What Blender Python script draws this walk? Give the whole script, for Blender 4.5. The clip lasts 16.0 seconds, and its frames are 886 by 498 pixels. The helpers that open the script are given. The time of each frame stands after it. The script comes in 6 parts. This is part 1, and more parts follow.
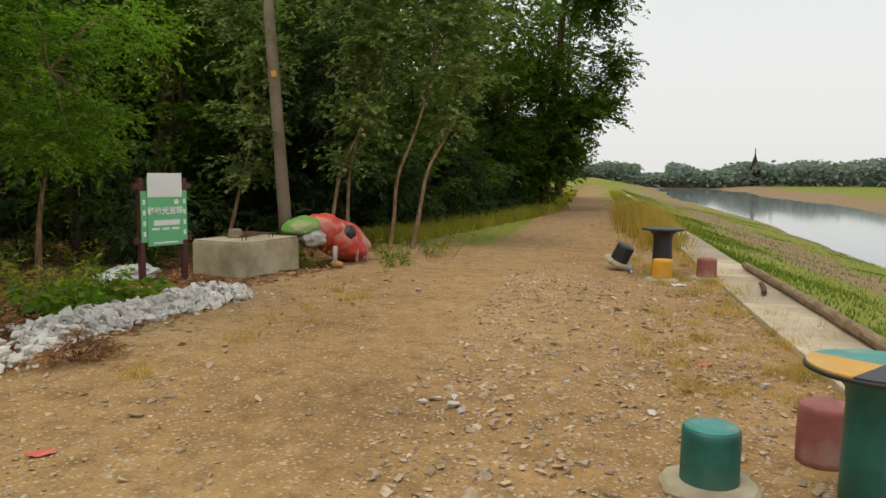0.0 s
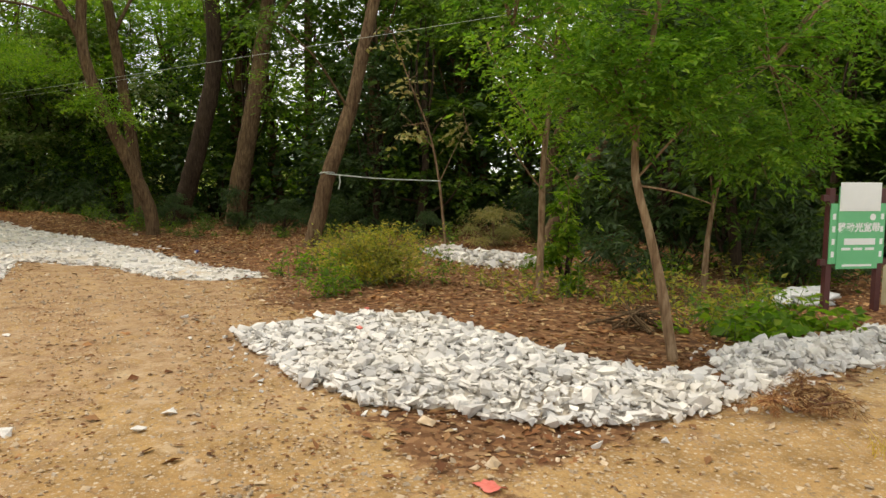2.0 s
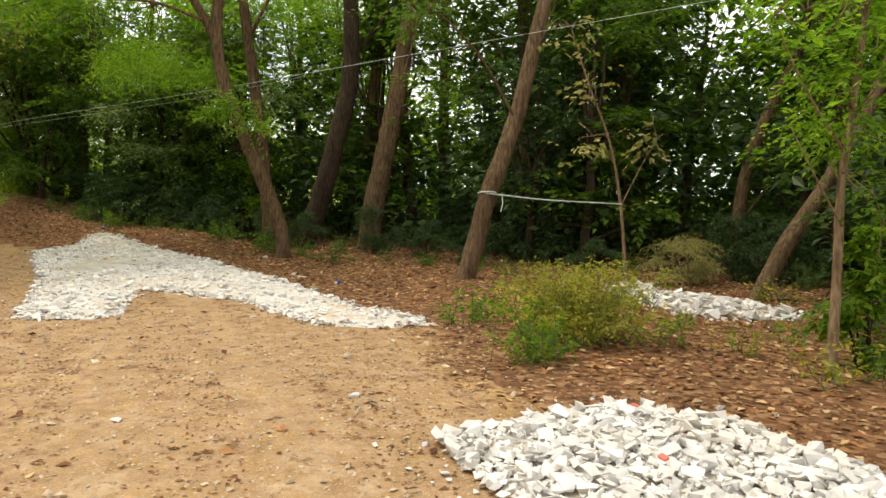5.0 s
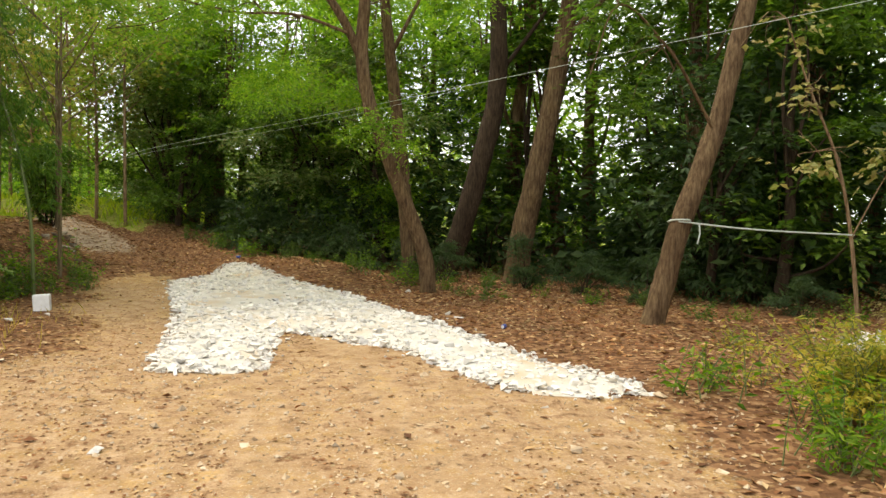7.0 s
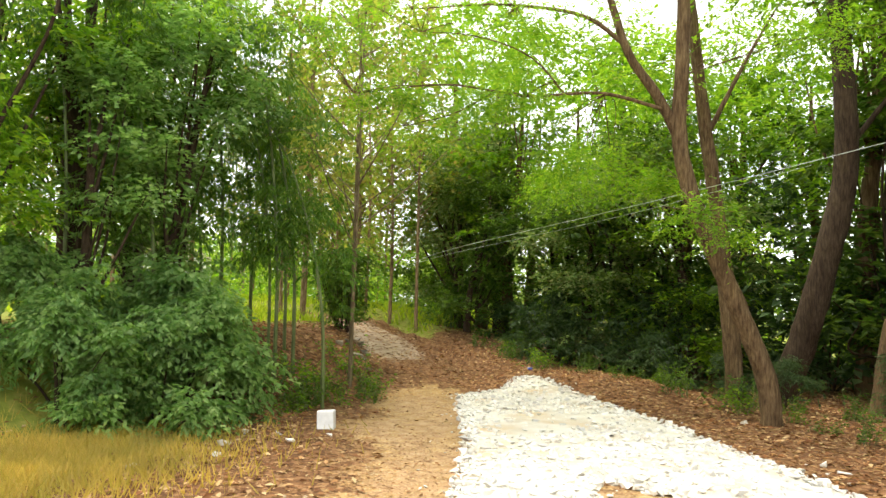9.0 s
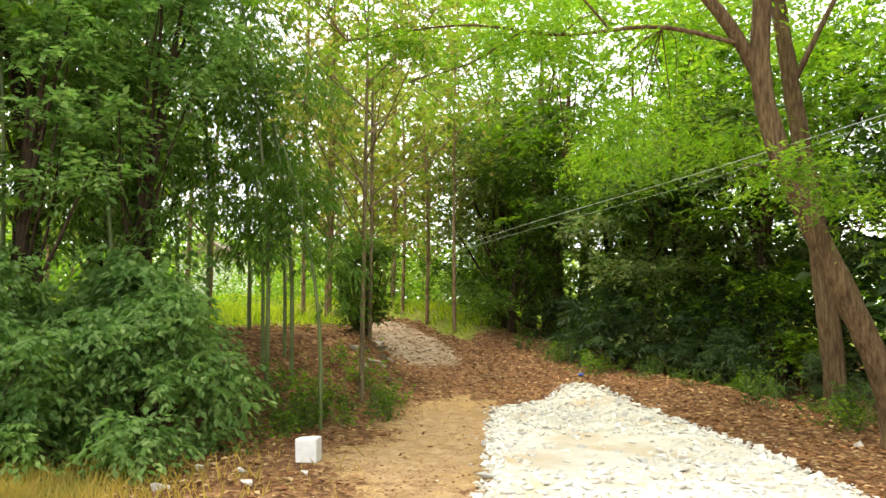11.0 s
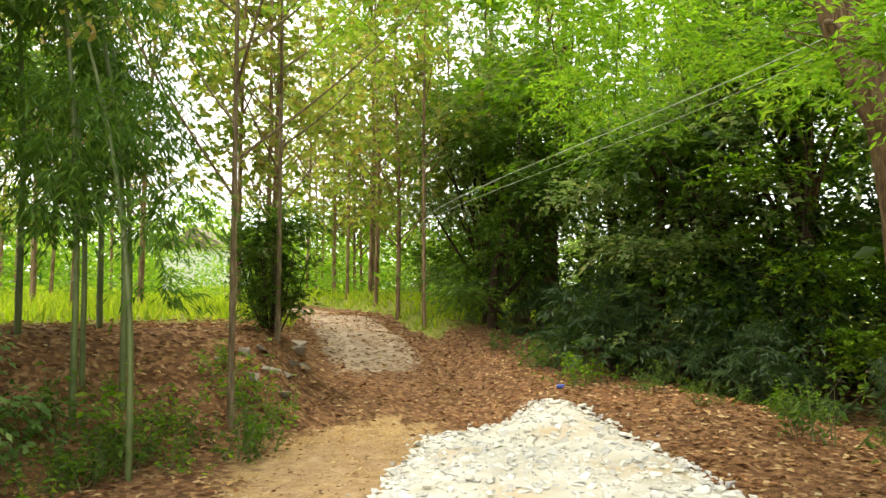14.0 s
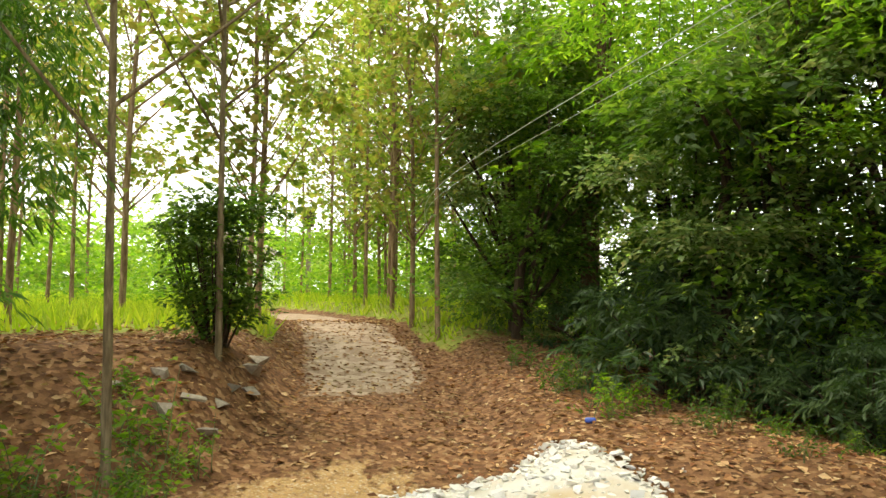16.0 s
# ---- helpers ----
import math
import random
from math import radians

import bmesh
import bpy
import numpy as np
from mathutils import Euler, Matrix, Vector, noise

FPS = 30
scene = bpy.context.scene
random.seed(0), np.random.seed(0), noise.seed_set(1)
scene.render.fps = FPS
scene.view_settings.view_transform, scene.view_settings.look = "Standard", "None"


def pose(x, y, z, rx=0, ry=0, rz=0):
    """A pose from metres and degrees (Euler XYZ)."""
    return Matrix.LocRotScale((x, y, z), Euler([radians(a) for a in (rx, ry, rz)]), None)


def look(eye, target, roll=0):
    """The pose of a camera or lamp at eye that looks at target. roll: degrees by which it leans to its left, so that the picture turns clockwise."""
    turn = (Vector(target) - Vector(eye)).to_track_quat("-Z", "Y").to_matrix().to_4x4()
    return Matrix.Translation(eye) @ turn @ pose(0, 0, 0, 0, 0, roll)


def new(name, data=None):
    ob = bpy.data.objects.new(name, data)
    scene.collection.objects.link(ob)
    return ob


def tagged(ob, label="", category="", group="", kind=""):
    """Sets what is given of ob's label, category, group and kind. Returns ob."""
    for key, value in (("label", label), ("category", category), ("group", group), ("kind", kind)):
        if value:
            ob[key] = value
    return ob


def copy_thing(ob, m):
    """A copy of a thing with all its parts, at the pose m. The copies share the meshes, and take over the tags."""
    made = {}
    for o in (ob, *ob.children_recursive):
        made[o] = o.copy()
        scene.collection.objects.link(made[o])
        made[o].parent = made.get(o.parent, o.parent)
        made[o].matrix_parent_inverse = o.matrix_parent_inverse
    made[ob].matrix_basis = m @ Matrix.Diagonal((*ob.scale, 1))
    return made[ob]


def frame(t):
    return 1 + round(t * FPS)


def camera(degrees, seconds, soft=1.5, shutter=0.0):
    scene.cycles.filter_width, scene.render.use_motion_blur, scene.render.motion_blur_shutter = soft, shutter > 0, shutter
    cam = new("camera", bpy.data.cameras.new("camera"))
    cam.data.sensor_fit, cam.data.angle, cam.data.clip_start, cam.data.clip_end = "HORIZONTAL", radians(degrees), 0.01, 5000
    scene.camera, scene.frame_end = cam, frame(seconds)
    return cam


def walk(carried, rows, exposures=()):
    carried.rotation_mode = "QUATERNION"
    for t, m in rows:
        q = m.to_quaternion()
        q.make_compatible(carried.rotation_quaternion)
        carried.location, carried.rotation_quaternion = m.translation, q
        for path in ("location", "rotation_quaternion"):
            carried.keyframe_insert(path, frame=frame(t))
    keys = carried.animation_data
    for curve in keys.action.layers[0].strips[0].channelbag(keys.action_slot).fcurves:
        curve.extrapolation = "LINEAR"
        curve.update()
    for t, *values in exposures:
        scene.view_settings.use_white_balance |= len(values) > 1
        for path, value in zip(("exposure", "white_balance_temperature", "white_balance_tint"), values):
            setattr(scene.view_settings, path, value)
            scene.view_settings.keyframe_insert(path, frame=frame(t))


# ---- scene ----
cam = camera(61.6, 16.0)
METRES, EYE, TILT, LEAN, TURN = 18.59, 1.65, 0.0, 0.0, 31.3
ROWS = [
    (0.0, 0.0, 0.0, 0.0, 0.06, -6.04, -0.6),
    (0.5, -0.0107, 0.0089, -0.0004, 10.98, -5.9, -0.37),
    (1.0, -0.0274, 0.0188, 0.0002, 24.94, -5.75, -0.12),
    (1.5, -0.0498, 0.0296, 0.0006, 34.87, -5.77, -0.34),
    (2.0, -0.075, 0.0435, -0.0003, 44.03, -5.82, -0.39),
    (2.5, -0.1016, 0.0544, -0.0023, 49.24, -5.25, -0.75),
    (3.0, -0.1264, 0.066, -0.002, 49.52, -4.34, -1.29),
    (5.5, -0.2547, 0.0952, 0.0009, 54.19, -4.38, -1.06),
    (6.0, -0.2845, 0.0995, 0.0009, 56.92, -4.15, -0.93),
    (6.5, -0.3145, 0.1037, 0.0004, 59.26, -4.02, -0.98),
    (7.0, -0.3435, 0.1086, 0.0002, 60.78, -2.67, -1.2),
    (7.5, -0.3737, 0.1094, 0.0024, 57.83, 1.84, -1.21),
    (8.0, -0.4058, 0.1159, 0.0028, 62.76, 4.56, -1.34),
    (8.5, -0.4391, 0.1163, 0.0038, 69.35, 4.94, -1.16),
    (9.0, -0.4703, 0.1248, 0.0023, 81.96, 4.89, -1.54),
    (11.5, -0.6305, 0.1885, 0.0007, 86.6, 4.81, -0.38),
    (12.0, -0.6608, 0.2077, 0.0024, 85.14, 4.39, -0.25),
    (12.5, -0.691, 0.2218, 0.0006, 86.55, 4.45, -0.2),
    (13.0, -0.7242, 0.2377, 0.0004, 87.09, 4.41, -0.26),
    (13.5, -0.7575, 0.2503, -0.0025, 88.71, 4.54, -0.32),
    (14.0, -0.7947, 0.2616, -0.002, 88.87, 4.38, -0.27),
    (14.5, -0.8308, 0.2705, -0.0028, 90.91, 4.64, -0.3),
    (15.0, -0.8688, 0.2812, -0.0023, 90.93, 4.9, -0.24),
    (15.5, -0.9044, 0.2909, -0.0029, 92.19, 5.0, -0.19),
    (16.0, -0.9411, 0.3036, -0.002, 93.02, 4.84, -0.21),
]
EXPOSURES = [(0.0, -0.1, 7000, 10), (1.5, 0.33, 7200, 10), (3.0, 0.57, 7200, 10), (5.5, 0.8, 7200, 10), (7.0, 1.0, 7200, 9), (9.0, 1.6, 7150, 7), (12.5, 1.66, 7150, 7), (16.0, 1.65, 7200, 7)]
walk(cam, [(t, pose(0, 0, EYE, TILT, LEAN, TURN) @ pose(METRES * x, METRES * y, METRES * z, 90 + pitch, roll, yaw)) for t, x, y, z, yaw, pitch, roll in ROWS], EXPOSURES)

# ---------------------------------------------------------------- light
world = bpy.data.worlds.new("overcast_sky")
scene.world = world
world.use_nodes = True
wn, wl = world.node_tree.nodes, world.node_tree.links
wn.clear()
SUN_EL, SUN_AZ = 66.0, 195.0
sky = wn.new("ShaderNodeTexSky")
sky.sky_type, sky.sun_disc = "NISHITA", False
sky.sun_elevation, sky.sun_rotation = radians(SUN_EL), radians(SUN_AZ)
sky.dust_density, sky.air_density = 4.0, 1.0
veil = wn.new("ShaderNodeMix")
veil.data_type = "RGBA"
veil.inputs["Factor"].default_value = 0.80
veil.inputs["B"].default_value = (8.8, 9.2, 9.6, 1)
back = wn.new("ShaderNodeBackground")
back.inputs["Strength"].default_value = 0.115
wout = wn.new("ShaderNodeOutputWorld")
wl.new(sky.outputs["Color"], veil.inputs["A"])
wl.new(veil.outputs["Result"], back.inputs["Color"])
wl.new(back.outputs["Background"], wout.inputs["Surface"])

sun = new("sun", bpy.data.lights.new("sun", "SUN"))
sun.data.energy, sun.data.angle, sun.data.color = 1.1, radians(18), (1.0, 0.95, 0.86)
sun.matrix_world = look((0, 0, 30), (-30 * math.cos(radians(SUN_EL)) * math.sin(radians(SUN_AZ)), -30 * math.cos(radians(SUN_EL)) * math.cos(radians(SUN_AZ)), 30 - 30 * math.sin(radians(SUN_EL))))

# ---------------------------------------------------------------- tools
RNG = np.random.default_rng(7)


def build(name, V, F, smooth=False):
    """A mesh from arrays of corners and of equal-sided faces."""
    V, F = np.asarray(V, np.float32), np.asarray(F, np.int32)
    me = bpy.data.meshes.new(name)
    k = F.shape[1]
    me.vertices.add(len(V))
    me.vertices.foreach_set("co", V.ravel())
    me.loops.add(F.size)
    me.loops.foreach_set("vertex_index", F.ravel())
    me.polygons.add(len(F))
    me.polygons.foreach_set("loop_start", np.arange(0, F.size, k, dtype=np.int32))
    me.polygons.foreach_set("use_smooth", np.full(len(F), smooth))
    me.update(calc_edges=True)
    return me


def joined(pieces):
    """Arrays of several (V, F) in one."""
    Vs, Fs, n = [], [], 0
    for V, F in pieces:
        Vs.append(V)
        Fs.append(F + n)
        n += len(V)
    return np.concatenate(Vs), np.concatenate(Fs)


def put(name, me, mat, parent=None, label="", at=None):
    ob = new(name, me)
    if mat and not me.materials:
        me.materials.append(mat)
    if parent:
        ob.parent = parent
    if at is not None:
        ob.matrix_basis = at
    if label:
        ob["label"] = label
    return ob


def part(name, bm, mat, parent=None, label="", at=None, smooth=False):
    me = bpy.data.meshes.new(name)
    for f in bm.faces:
        f.smooth = smooth
    bm.to_mesh(me)
    bm.free()
    return put(name, me, mat, parent, label, at)


def thing(name, m, label, category, group="", kind=""):
    e = new(name)
    e.empty_display_size = 0.1
    e.matrix_basis = m
    return tagged(e, label, category, group, kind)


def box(sx, sy, sz, bevel=0.01, jitter=0.0, at=None):
    """A block that stands on z = 0, with bevelled and uneven edges."""
    bm = bmesh.new()
    bmesh.ops.create_cube(bm, size=1)
    bmesh.ops.scale(bm, vec=(sx, sy, sz), verts=bm.verts)
    bmesh.ops.translate(bm, vec=(0, 0, sz / 2), verts=bm.verts)
    if bevel:
        bmesh.ops.bevel(bm, geom=bm.edges[:], offset=bevel, segments=2, affect="EDGES", profile=0.6)
    if jitter:
        for v in bm.verts:
            v.co += noise.noise_vector(v.co * 7) * jitter
    if at is not None:
        bmesh.ops.transform(bm, matrix=at, verts=bm.verts)
    return bm


def lathe(profile, sides=28, wobble=0.0):
    """A turned solid from (radius, height) pairs."""
    bm = bmesh.new()
    rings = []
    for r, z in profile:
        ring = []
        for i in range(sides):
            a = 2 * math.pi * i / sides
            q = r * (1 + wobble * noise.noise(Vector((3 * math.cos(a), 3 * math.sin(a), z * 6))))
            ring.append(bm.verts.new((q * math.cos(a), q * math.sin(a), z)))
        rings.append(ring)
    for a, b in zip(rings, rings[1:]):
        for i in range(sides):
            j = (i + 1) % sides
            bm.faces.new((a[i], a[j], b[j], b[i]))
    bm.faces.new(rings[0][::-1])
    bm.faces.new(rings[-1])
    return bm


def tube(path, r0, r1, sides=8, rough=0.06, power=1.0, rng=RNG):
    """Corners and faces of a tapered, uneven tube along a path."""
    P = np.asarray(path, float)
    seg = np.linalg.norm(np.diff(P, axis=0), axis=1)
    n = max(len(P), int(seg.sum() / 0.22) + 2)
    s = np.concatenate([[0], np.cumsum(seg)])
    u = np.linspace(0, s[-1], n)
    k = np.clip(np.searchsorted(s, u, side="right") - 1, 0, len(P) - 2)
    w = (u - s[k]) / seg[k]
    T = np.gradient(P, s, axis=0, edge_order=1) if len(P) > 2 else np.tile((P[1] - P[0]) / s[-1], (2, 1))
    h = seg[k][:, None]
    w = w[:, None]
    C = (2 * w**3 - 3 * w**2 + 1) * P[k] + (w**3 - 2 * w**2 + w) * h * T[k] + (3 * w**2 - 2 * w**3) * P[k + 1] + (w**3 - w**2) * h * T[k + 1]
    D = np.gradient(C, axis=0)
    D /= np.linalg.norm(D, axis=1)[:, None]
    ref = np.array([0.3, 0.95, 0.1])
    A = np.cross(D, ref)
    A /= np.linalg.norm(A, axis=1)[:, None]
    B = np.cross(D, A)
    R = r0 + (r1 - r0) * (u / s[-1]) ** power
    a = np.linspace(0, 2 * np.pi, sides, endpoint=False)
    lump = 1 + rough * rng.standard_normal((n, sides))
    V = C[:, None, :] + (R[:, None] * lump)[:, :, None] * (np.cos(a)[None, :, None] * A[:, None, :] + np.sin(a)[None, :, None] * B[:, None, :])
    i = np.arange(n - 1)[:, None] * sides
    j = np.arange(sides)[None, :]
    F = np.stack([i + j, i + (j + 1) % sides, i + sides + (j + 1) % sides, i + sides + j], -1).reshape(-1, 4)
    return V.reshape(-1, 3), F


def foliage(P, length, width, rng, droop=0.25, flat=0.55):
    """One folded leaf at each point: four corners, two triangles. Points of a spray bring their leaf's direction."""
    n = len(P)
    if P.shape[1] == 6:
        d = P[:, 3:] + rng.standard_normal((n, 3)) * 0.22
        d[:, 2] += -0.6 * droop
        flat = 0.65 * flat
        P = P[:, :3]
    else:
        a = rng.uniform(0, 2 * np.pi, n)
        d = np.stack([np.cos(a), np.sin(a), -droop + flat * 0.6 * rng.standard_normal(n)], 1)
    d /= np.linalg.norm(d, axis=1)[:, None]
    up = np.tile([0, 0, 1.0], (n, 1)) + flat * rng.standard_normal((n, 3))
    s = np.cross(d, up)
    s /= np.linalg.norm(s, axis=1)[:, None] + 1e-6
    q = np.cross(s, d)
    L = length * rng.uniform(0.6, 1.25, n)[:, None]
    W = width / length * L * rng.uniform(0.8, 1.2, n)[:, None]
    V = np.stack([P, P + 0.45 * L * d + 0.5 * W * s + 0.12 * W * q, P + L * d - 0.08 * L * q, P + 0.45 * L * d - 0.5 * W * s + 0.12 * W * q], 1)
    return V.reshape(-1, 3), np.arange(4 * n).reshape(n, 4)


def clumps(blobs, per, spread, rng, hollow=0.35):
    """Leaf points on arching sprays that fill ellipsoids: (centre, radii, sprays)."""
    out = []
    for c, r, n in blobs:
        d = rng.standard_normal((n, 3))
        d /= np.linalg.norm(d, axis=1)[:, None]
        q = rng.uniform(hollow, 1, n) ** 0.6
        lump = 0.75 + 0.35 * np.sin(d[:, 0] * 3.1 + c[0]) * np.cos(d[:, 1] * 2.7 + c[1]) + 0.15 * rng.standard_normal(n)
        t = np.asarray(c) + d * np.asarray(r) * (q * lump)[:, None]
        o = d * np.array([1, 1, 0.35]) + rng.standard_normal((n, 3)) * np.array([0.45, 0.45, 0.22])
        o /= np.linalg.norm(o, axis=1)[:, None]
        side = np.stack([-o[:, 1], o[:, 0], np.zeros(n)], 1)
        side /= np.linalg.norm(side, axis=1)[:, None] + 1e-6
        m = rng.integers(max(2, per // 2), per + per // 2, n)
        k = np.repeat(np.arange(n), m)
        f = rng.uniform(0, 1, len(k))[:, None]
        sgn = rng.choice([-1.0, 1.0], len(k))[:, None]
        reach = 2.7 * spread
        p = t[k] + o[k] * (f - 0.35) * reach + rng.standard_normal((len(k), 3)) * spread * 0.10
        p[:, 2] -= 0.30 * reach * f[:, 0] ** 2
        out.append(np.hstack([p, o[k] * (0.35 + 0.5 * f) + sgn * side[k] * (1.0 - 0.6 * f)]))
    return np.concatenate(out)


def sstep(a, b, x):
    t = np.clip((x - a) / (b - a), 0, 1)
    return t * t * (3 - 2 * t)


def seg_dist(x, y, pts):
    """Distance in plan to a polyline."""
    best = np.full(np.shape(x), 1e9)
    for (ax, ay), (bx, by) in zip(pts, pts[1:]):
        dx, dy = bx - ax, by - ay
        t = np.clip(((x - ax) * dx + (y - ay) * dy) / (dx * dx + dy * dy), 0, 1)
        best = np.minimum(best, np.hypot(x - ax - t * dx, y - ay - t * dy))
    return best


def inside(x, y, poly):
    res = np.zeros(np.shape(x), bool)
    for (ax, ay), (bx, by) in zip(poly, poly[1:] + poly[:1]):
        hit = ((ay > y) != (by > y)) & (x < (bx - ax) * (y - ay) / (by - ay + 1e-12) + ax)
        res ^= hit
    return res


def wave(x, y, f, seed):
    """Cheap smooth variation over the plan, about -1 to 1."""
    r = np.random.default_rng(seed)
    v = 0
    for k in range(5):
        a, p = r.uniform(0, 2 * np.pi, 2)
        g = f * r.uniform(0.6, 1.8)
        v = v + np.sin(g * (np.cos(a) * x + np.sin(a) * y) + p)
    return v / 3.2


# ---------------------------------------------------------------- the lie of the land
ALONG, ACROSS = (-0.342, 0.94), (0.94, 0.342)      # the riverside road, and the way to the water
STRIP = (1.88, 2.62)                               # concrete strip between road and bank
WATER = -3.0
FOOT, UPHILL = (-20.0, -9.5), (-0.28, -0.96)       # foot of the earth bank and its rise
PATH = [(-18.6, -6.9), (-23.2, -8.9), (-25.6, -10.7), (-28.0, -12.9), (-30.6, -15.8), (-33.5, -20.5), (-38.0, -30.0), (-60.0, -70.0)]


def road_axes(x, y):
    return ALONG[0] * x + ALONG[1] * y, ACROSS[0] * x + ACROSS[1] * y


def height(x, y):
    x, y = np.asarray(x, float), np.asarray(y, float)
    a, r = road_axes(x, y)
    s = (x - FOOT[0]) * UPHILL[0] + (y - FOOT[1]) * UPHILL[1] + 0.25 * wave(x, y, 0.9, 3)
    bank = 1.3 * sstep(0, 3.0, s) + 0.03 * np.clip(s - 4, 0, 40)
    ramp = 0.155 * np.clip(s, 0, 8.6) + 0.03 * np.clip(s - 8.6, 0, 40)
    w = 1 - sstep(0.85, 2.0, seg_dist(x, y, PATH))
    off = seg_dist(x, y, PATH)
    px, py = zip(*PATH[::-1])
    right = sstep(-0.6, 0.6, y - np.interp(x, px, py))
    low_side = ramp + 0.40 * sstep(0.9, 2.4, off) * sstep(6.5, 4.0, off) * sstep(-22.5, -25.5, x)
    bank = bank * (1 - right) + low_side * right
    h = (bank * (1 - w) + ramp * w) * (1 - sstep(-14, -10, x) * 0.8) * (1 - sstep(-6, 4, r + 0 * x) * 1.0)
    near = np.exp(-(np.hypot(x + 12, y - 2) / 60) ** 2)
    h = h + near * (0.025 * wave(x, y, 1.3, 5) + 0.012 * wave(x, y, 5.0, 6))
    edge = 15.5 + 1.0 * wave(a, r * 0, 0.12, 8)
    slope = (WATER - 0.1) * np.clip((r - STRIP[1] - 0.05) / (edge - STRIP[1]), 0, 1.25) ** 0.85
    slope = slope + 0.08 * wave(x, y, 0.8, 9) * sstep(3, 5, r)
    spit = WATER + 1.1 * (sstep(29, 40, r + 3 * wave(a, r * 0, 0.05, 11)) * sstep(60, 90, a)) - 0.6
    shore = WATER + 2.0 * sstep(222, 240, a) - 0.6
    low = np.maximum(np.maximum(slope, spit), shore)
    low = np.where(a > 150, np.maximum(low, WATER + 1.6 * sstep(20, -30, r) - 0.6), low)
    return np.where(r > STRIP[1], low, h * sstep(3, 1.5, r))


def axis(lo, hi, step, far, grow=1.16):
    """Grid lines: even between lo and hi, then ever wider out to far."""
    mid = list(np.arange(lo, hi, step))
    right, left, d = [mid[-1]], [mid[0]], step
    while right[-1] < far:
        d *= grow
        right.append(right[-1] + d)
    d = step
    while left[-1] > -far:
        d *= grow
        left.append(left[-1] - d)
    return np.array(left[:0:-1] + mid + right[1:])


# ---------------------------------------------------------------- materials
def mat_new(name):
    m = bpy.data.materials.new(name)
    m.use_nodes = True
    nt = m.node_tree
    return m, nt, nt.nodes["Principled BSDF"]


def tex(nt, kind, scale, coord="Object", detail=6.0, rough=0.6, **kw):
    t = nt.nodes.new("ShaderNodeTex" + kind)
    c = nt.nodes.new("ShaderNodeTexCoord")
    nt.links.new(c.outputs[coord], t.inputs["Vector"])
    t.inputs["Scale"].default_value = scale
    if kind == "Noise":
        t.inputs["Detail"].default_value, t.inputs["Roughness"].default_value = detail, rough
    return t


def ramp(nt, src, stops):
    r = nt.nodes.new("ShaderNodeValToRGB")
    el = r.color_ramp.elements
    while len(el) < len(stops):
        el.new(0.5)
    for e, (p, c) in zip(el, stops):
        e.position, e.color = p, (*c, 1)
    nt.links.new(src, r.inputs["Fac"])
    return r.outputs["Color"]


def mixc(nt, fac, a, b, mode="MIX"):
    m = nt.nodes.new("ShaderNodeMix")
    m.data_type, m.blend_type = "RGBA", mode
    for k, v in (("Factor", fac), ("A", a), ("B", b)):
        if isinstance(v, (int, float)):
            m.inputs[k].default_value = v
        elif isinstance(v, tuple):
            m.inputs[k].default_value = (*v, 1)
        else:
            nt.links.new(v, m.inputs[k])
    return m.outputs["Result"]


def bump(nt, bsdf, src, strength, dist):
    b = nt.nodes.new("ShaderNodeBump")
    b.inputs["Strength"].default_value, b.inputs["Distance"].default_value = strength, dist
    nt.links.new(src, b.inputs["Height"])
    nt.links.new(b.outputs["Normal"], bsdf.inputs["Normal"])


def solid(name, stops, scale=6.0, rough=0.8, bump_scale=40.0, bump_d=0.004, metal=0.0, island=False, per_object=False, stain=None, low=0.62):
    """Colour from noise at two scales, with fine relief."""
    m, nt, b = mat_new(name)
    n1 = tex(nt, "Noise", scale)
    col = ramp(nt, n1.outputs["Fac"], [(0.28 + 0.44 * i / max(1, len(stops) - 1), c) for i, c in enumerate(stops)])
    if island or per_object:
        g = nt.nodes.new("ShaderNodeNewGeometry" if island else "ShaderNodeObjectInfo")
        src = g.outputs["Random Per Island" if island else "Random"]
        v = ramp(nt, src, [(0, (low, low, low)), (0.5, (0.95, 0.93, 0.9)), (1, (1.2, 1.17, 1.1))])
        col = mixc(nt, 1.0, col, v, "MULTIPLY")
    if stain:
        n3 = tex(nt, "Noise", scale * 0.35, detail=8)
        f = ramp(nt, n3.outputs["Fac"], [(0.5, (0, 0, 0)), (0.68, (1, 1, 1))])
        col = mixc(nt, f, col, stain)
    nt.links.new(col, b.inputs["Base Color"])
    b.inputs["Roughness"].default_value, b.inputs["Metallic"].default_value = rough, metal
    n2 = tex(nt, "Noise", bump_scale, detail=8)
    bump(nt, b, n2.outputs["Fac"], 0.7, bump_d)
    return m


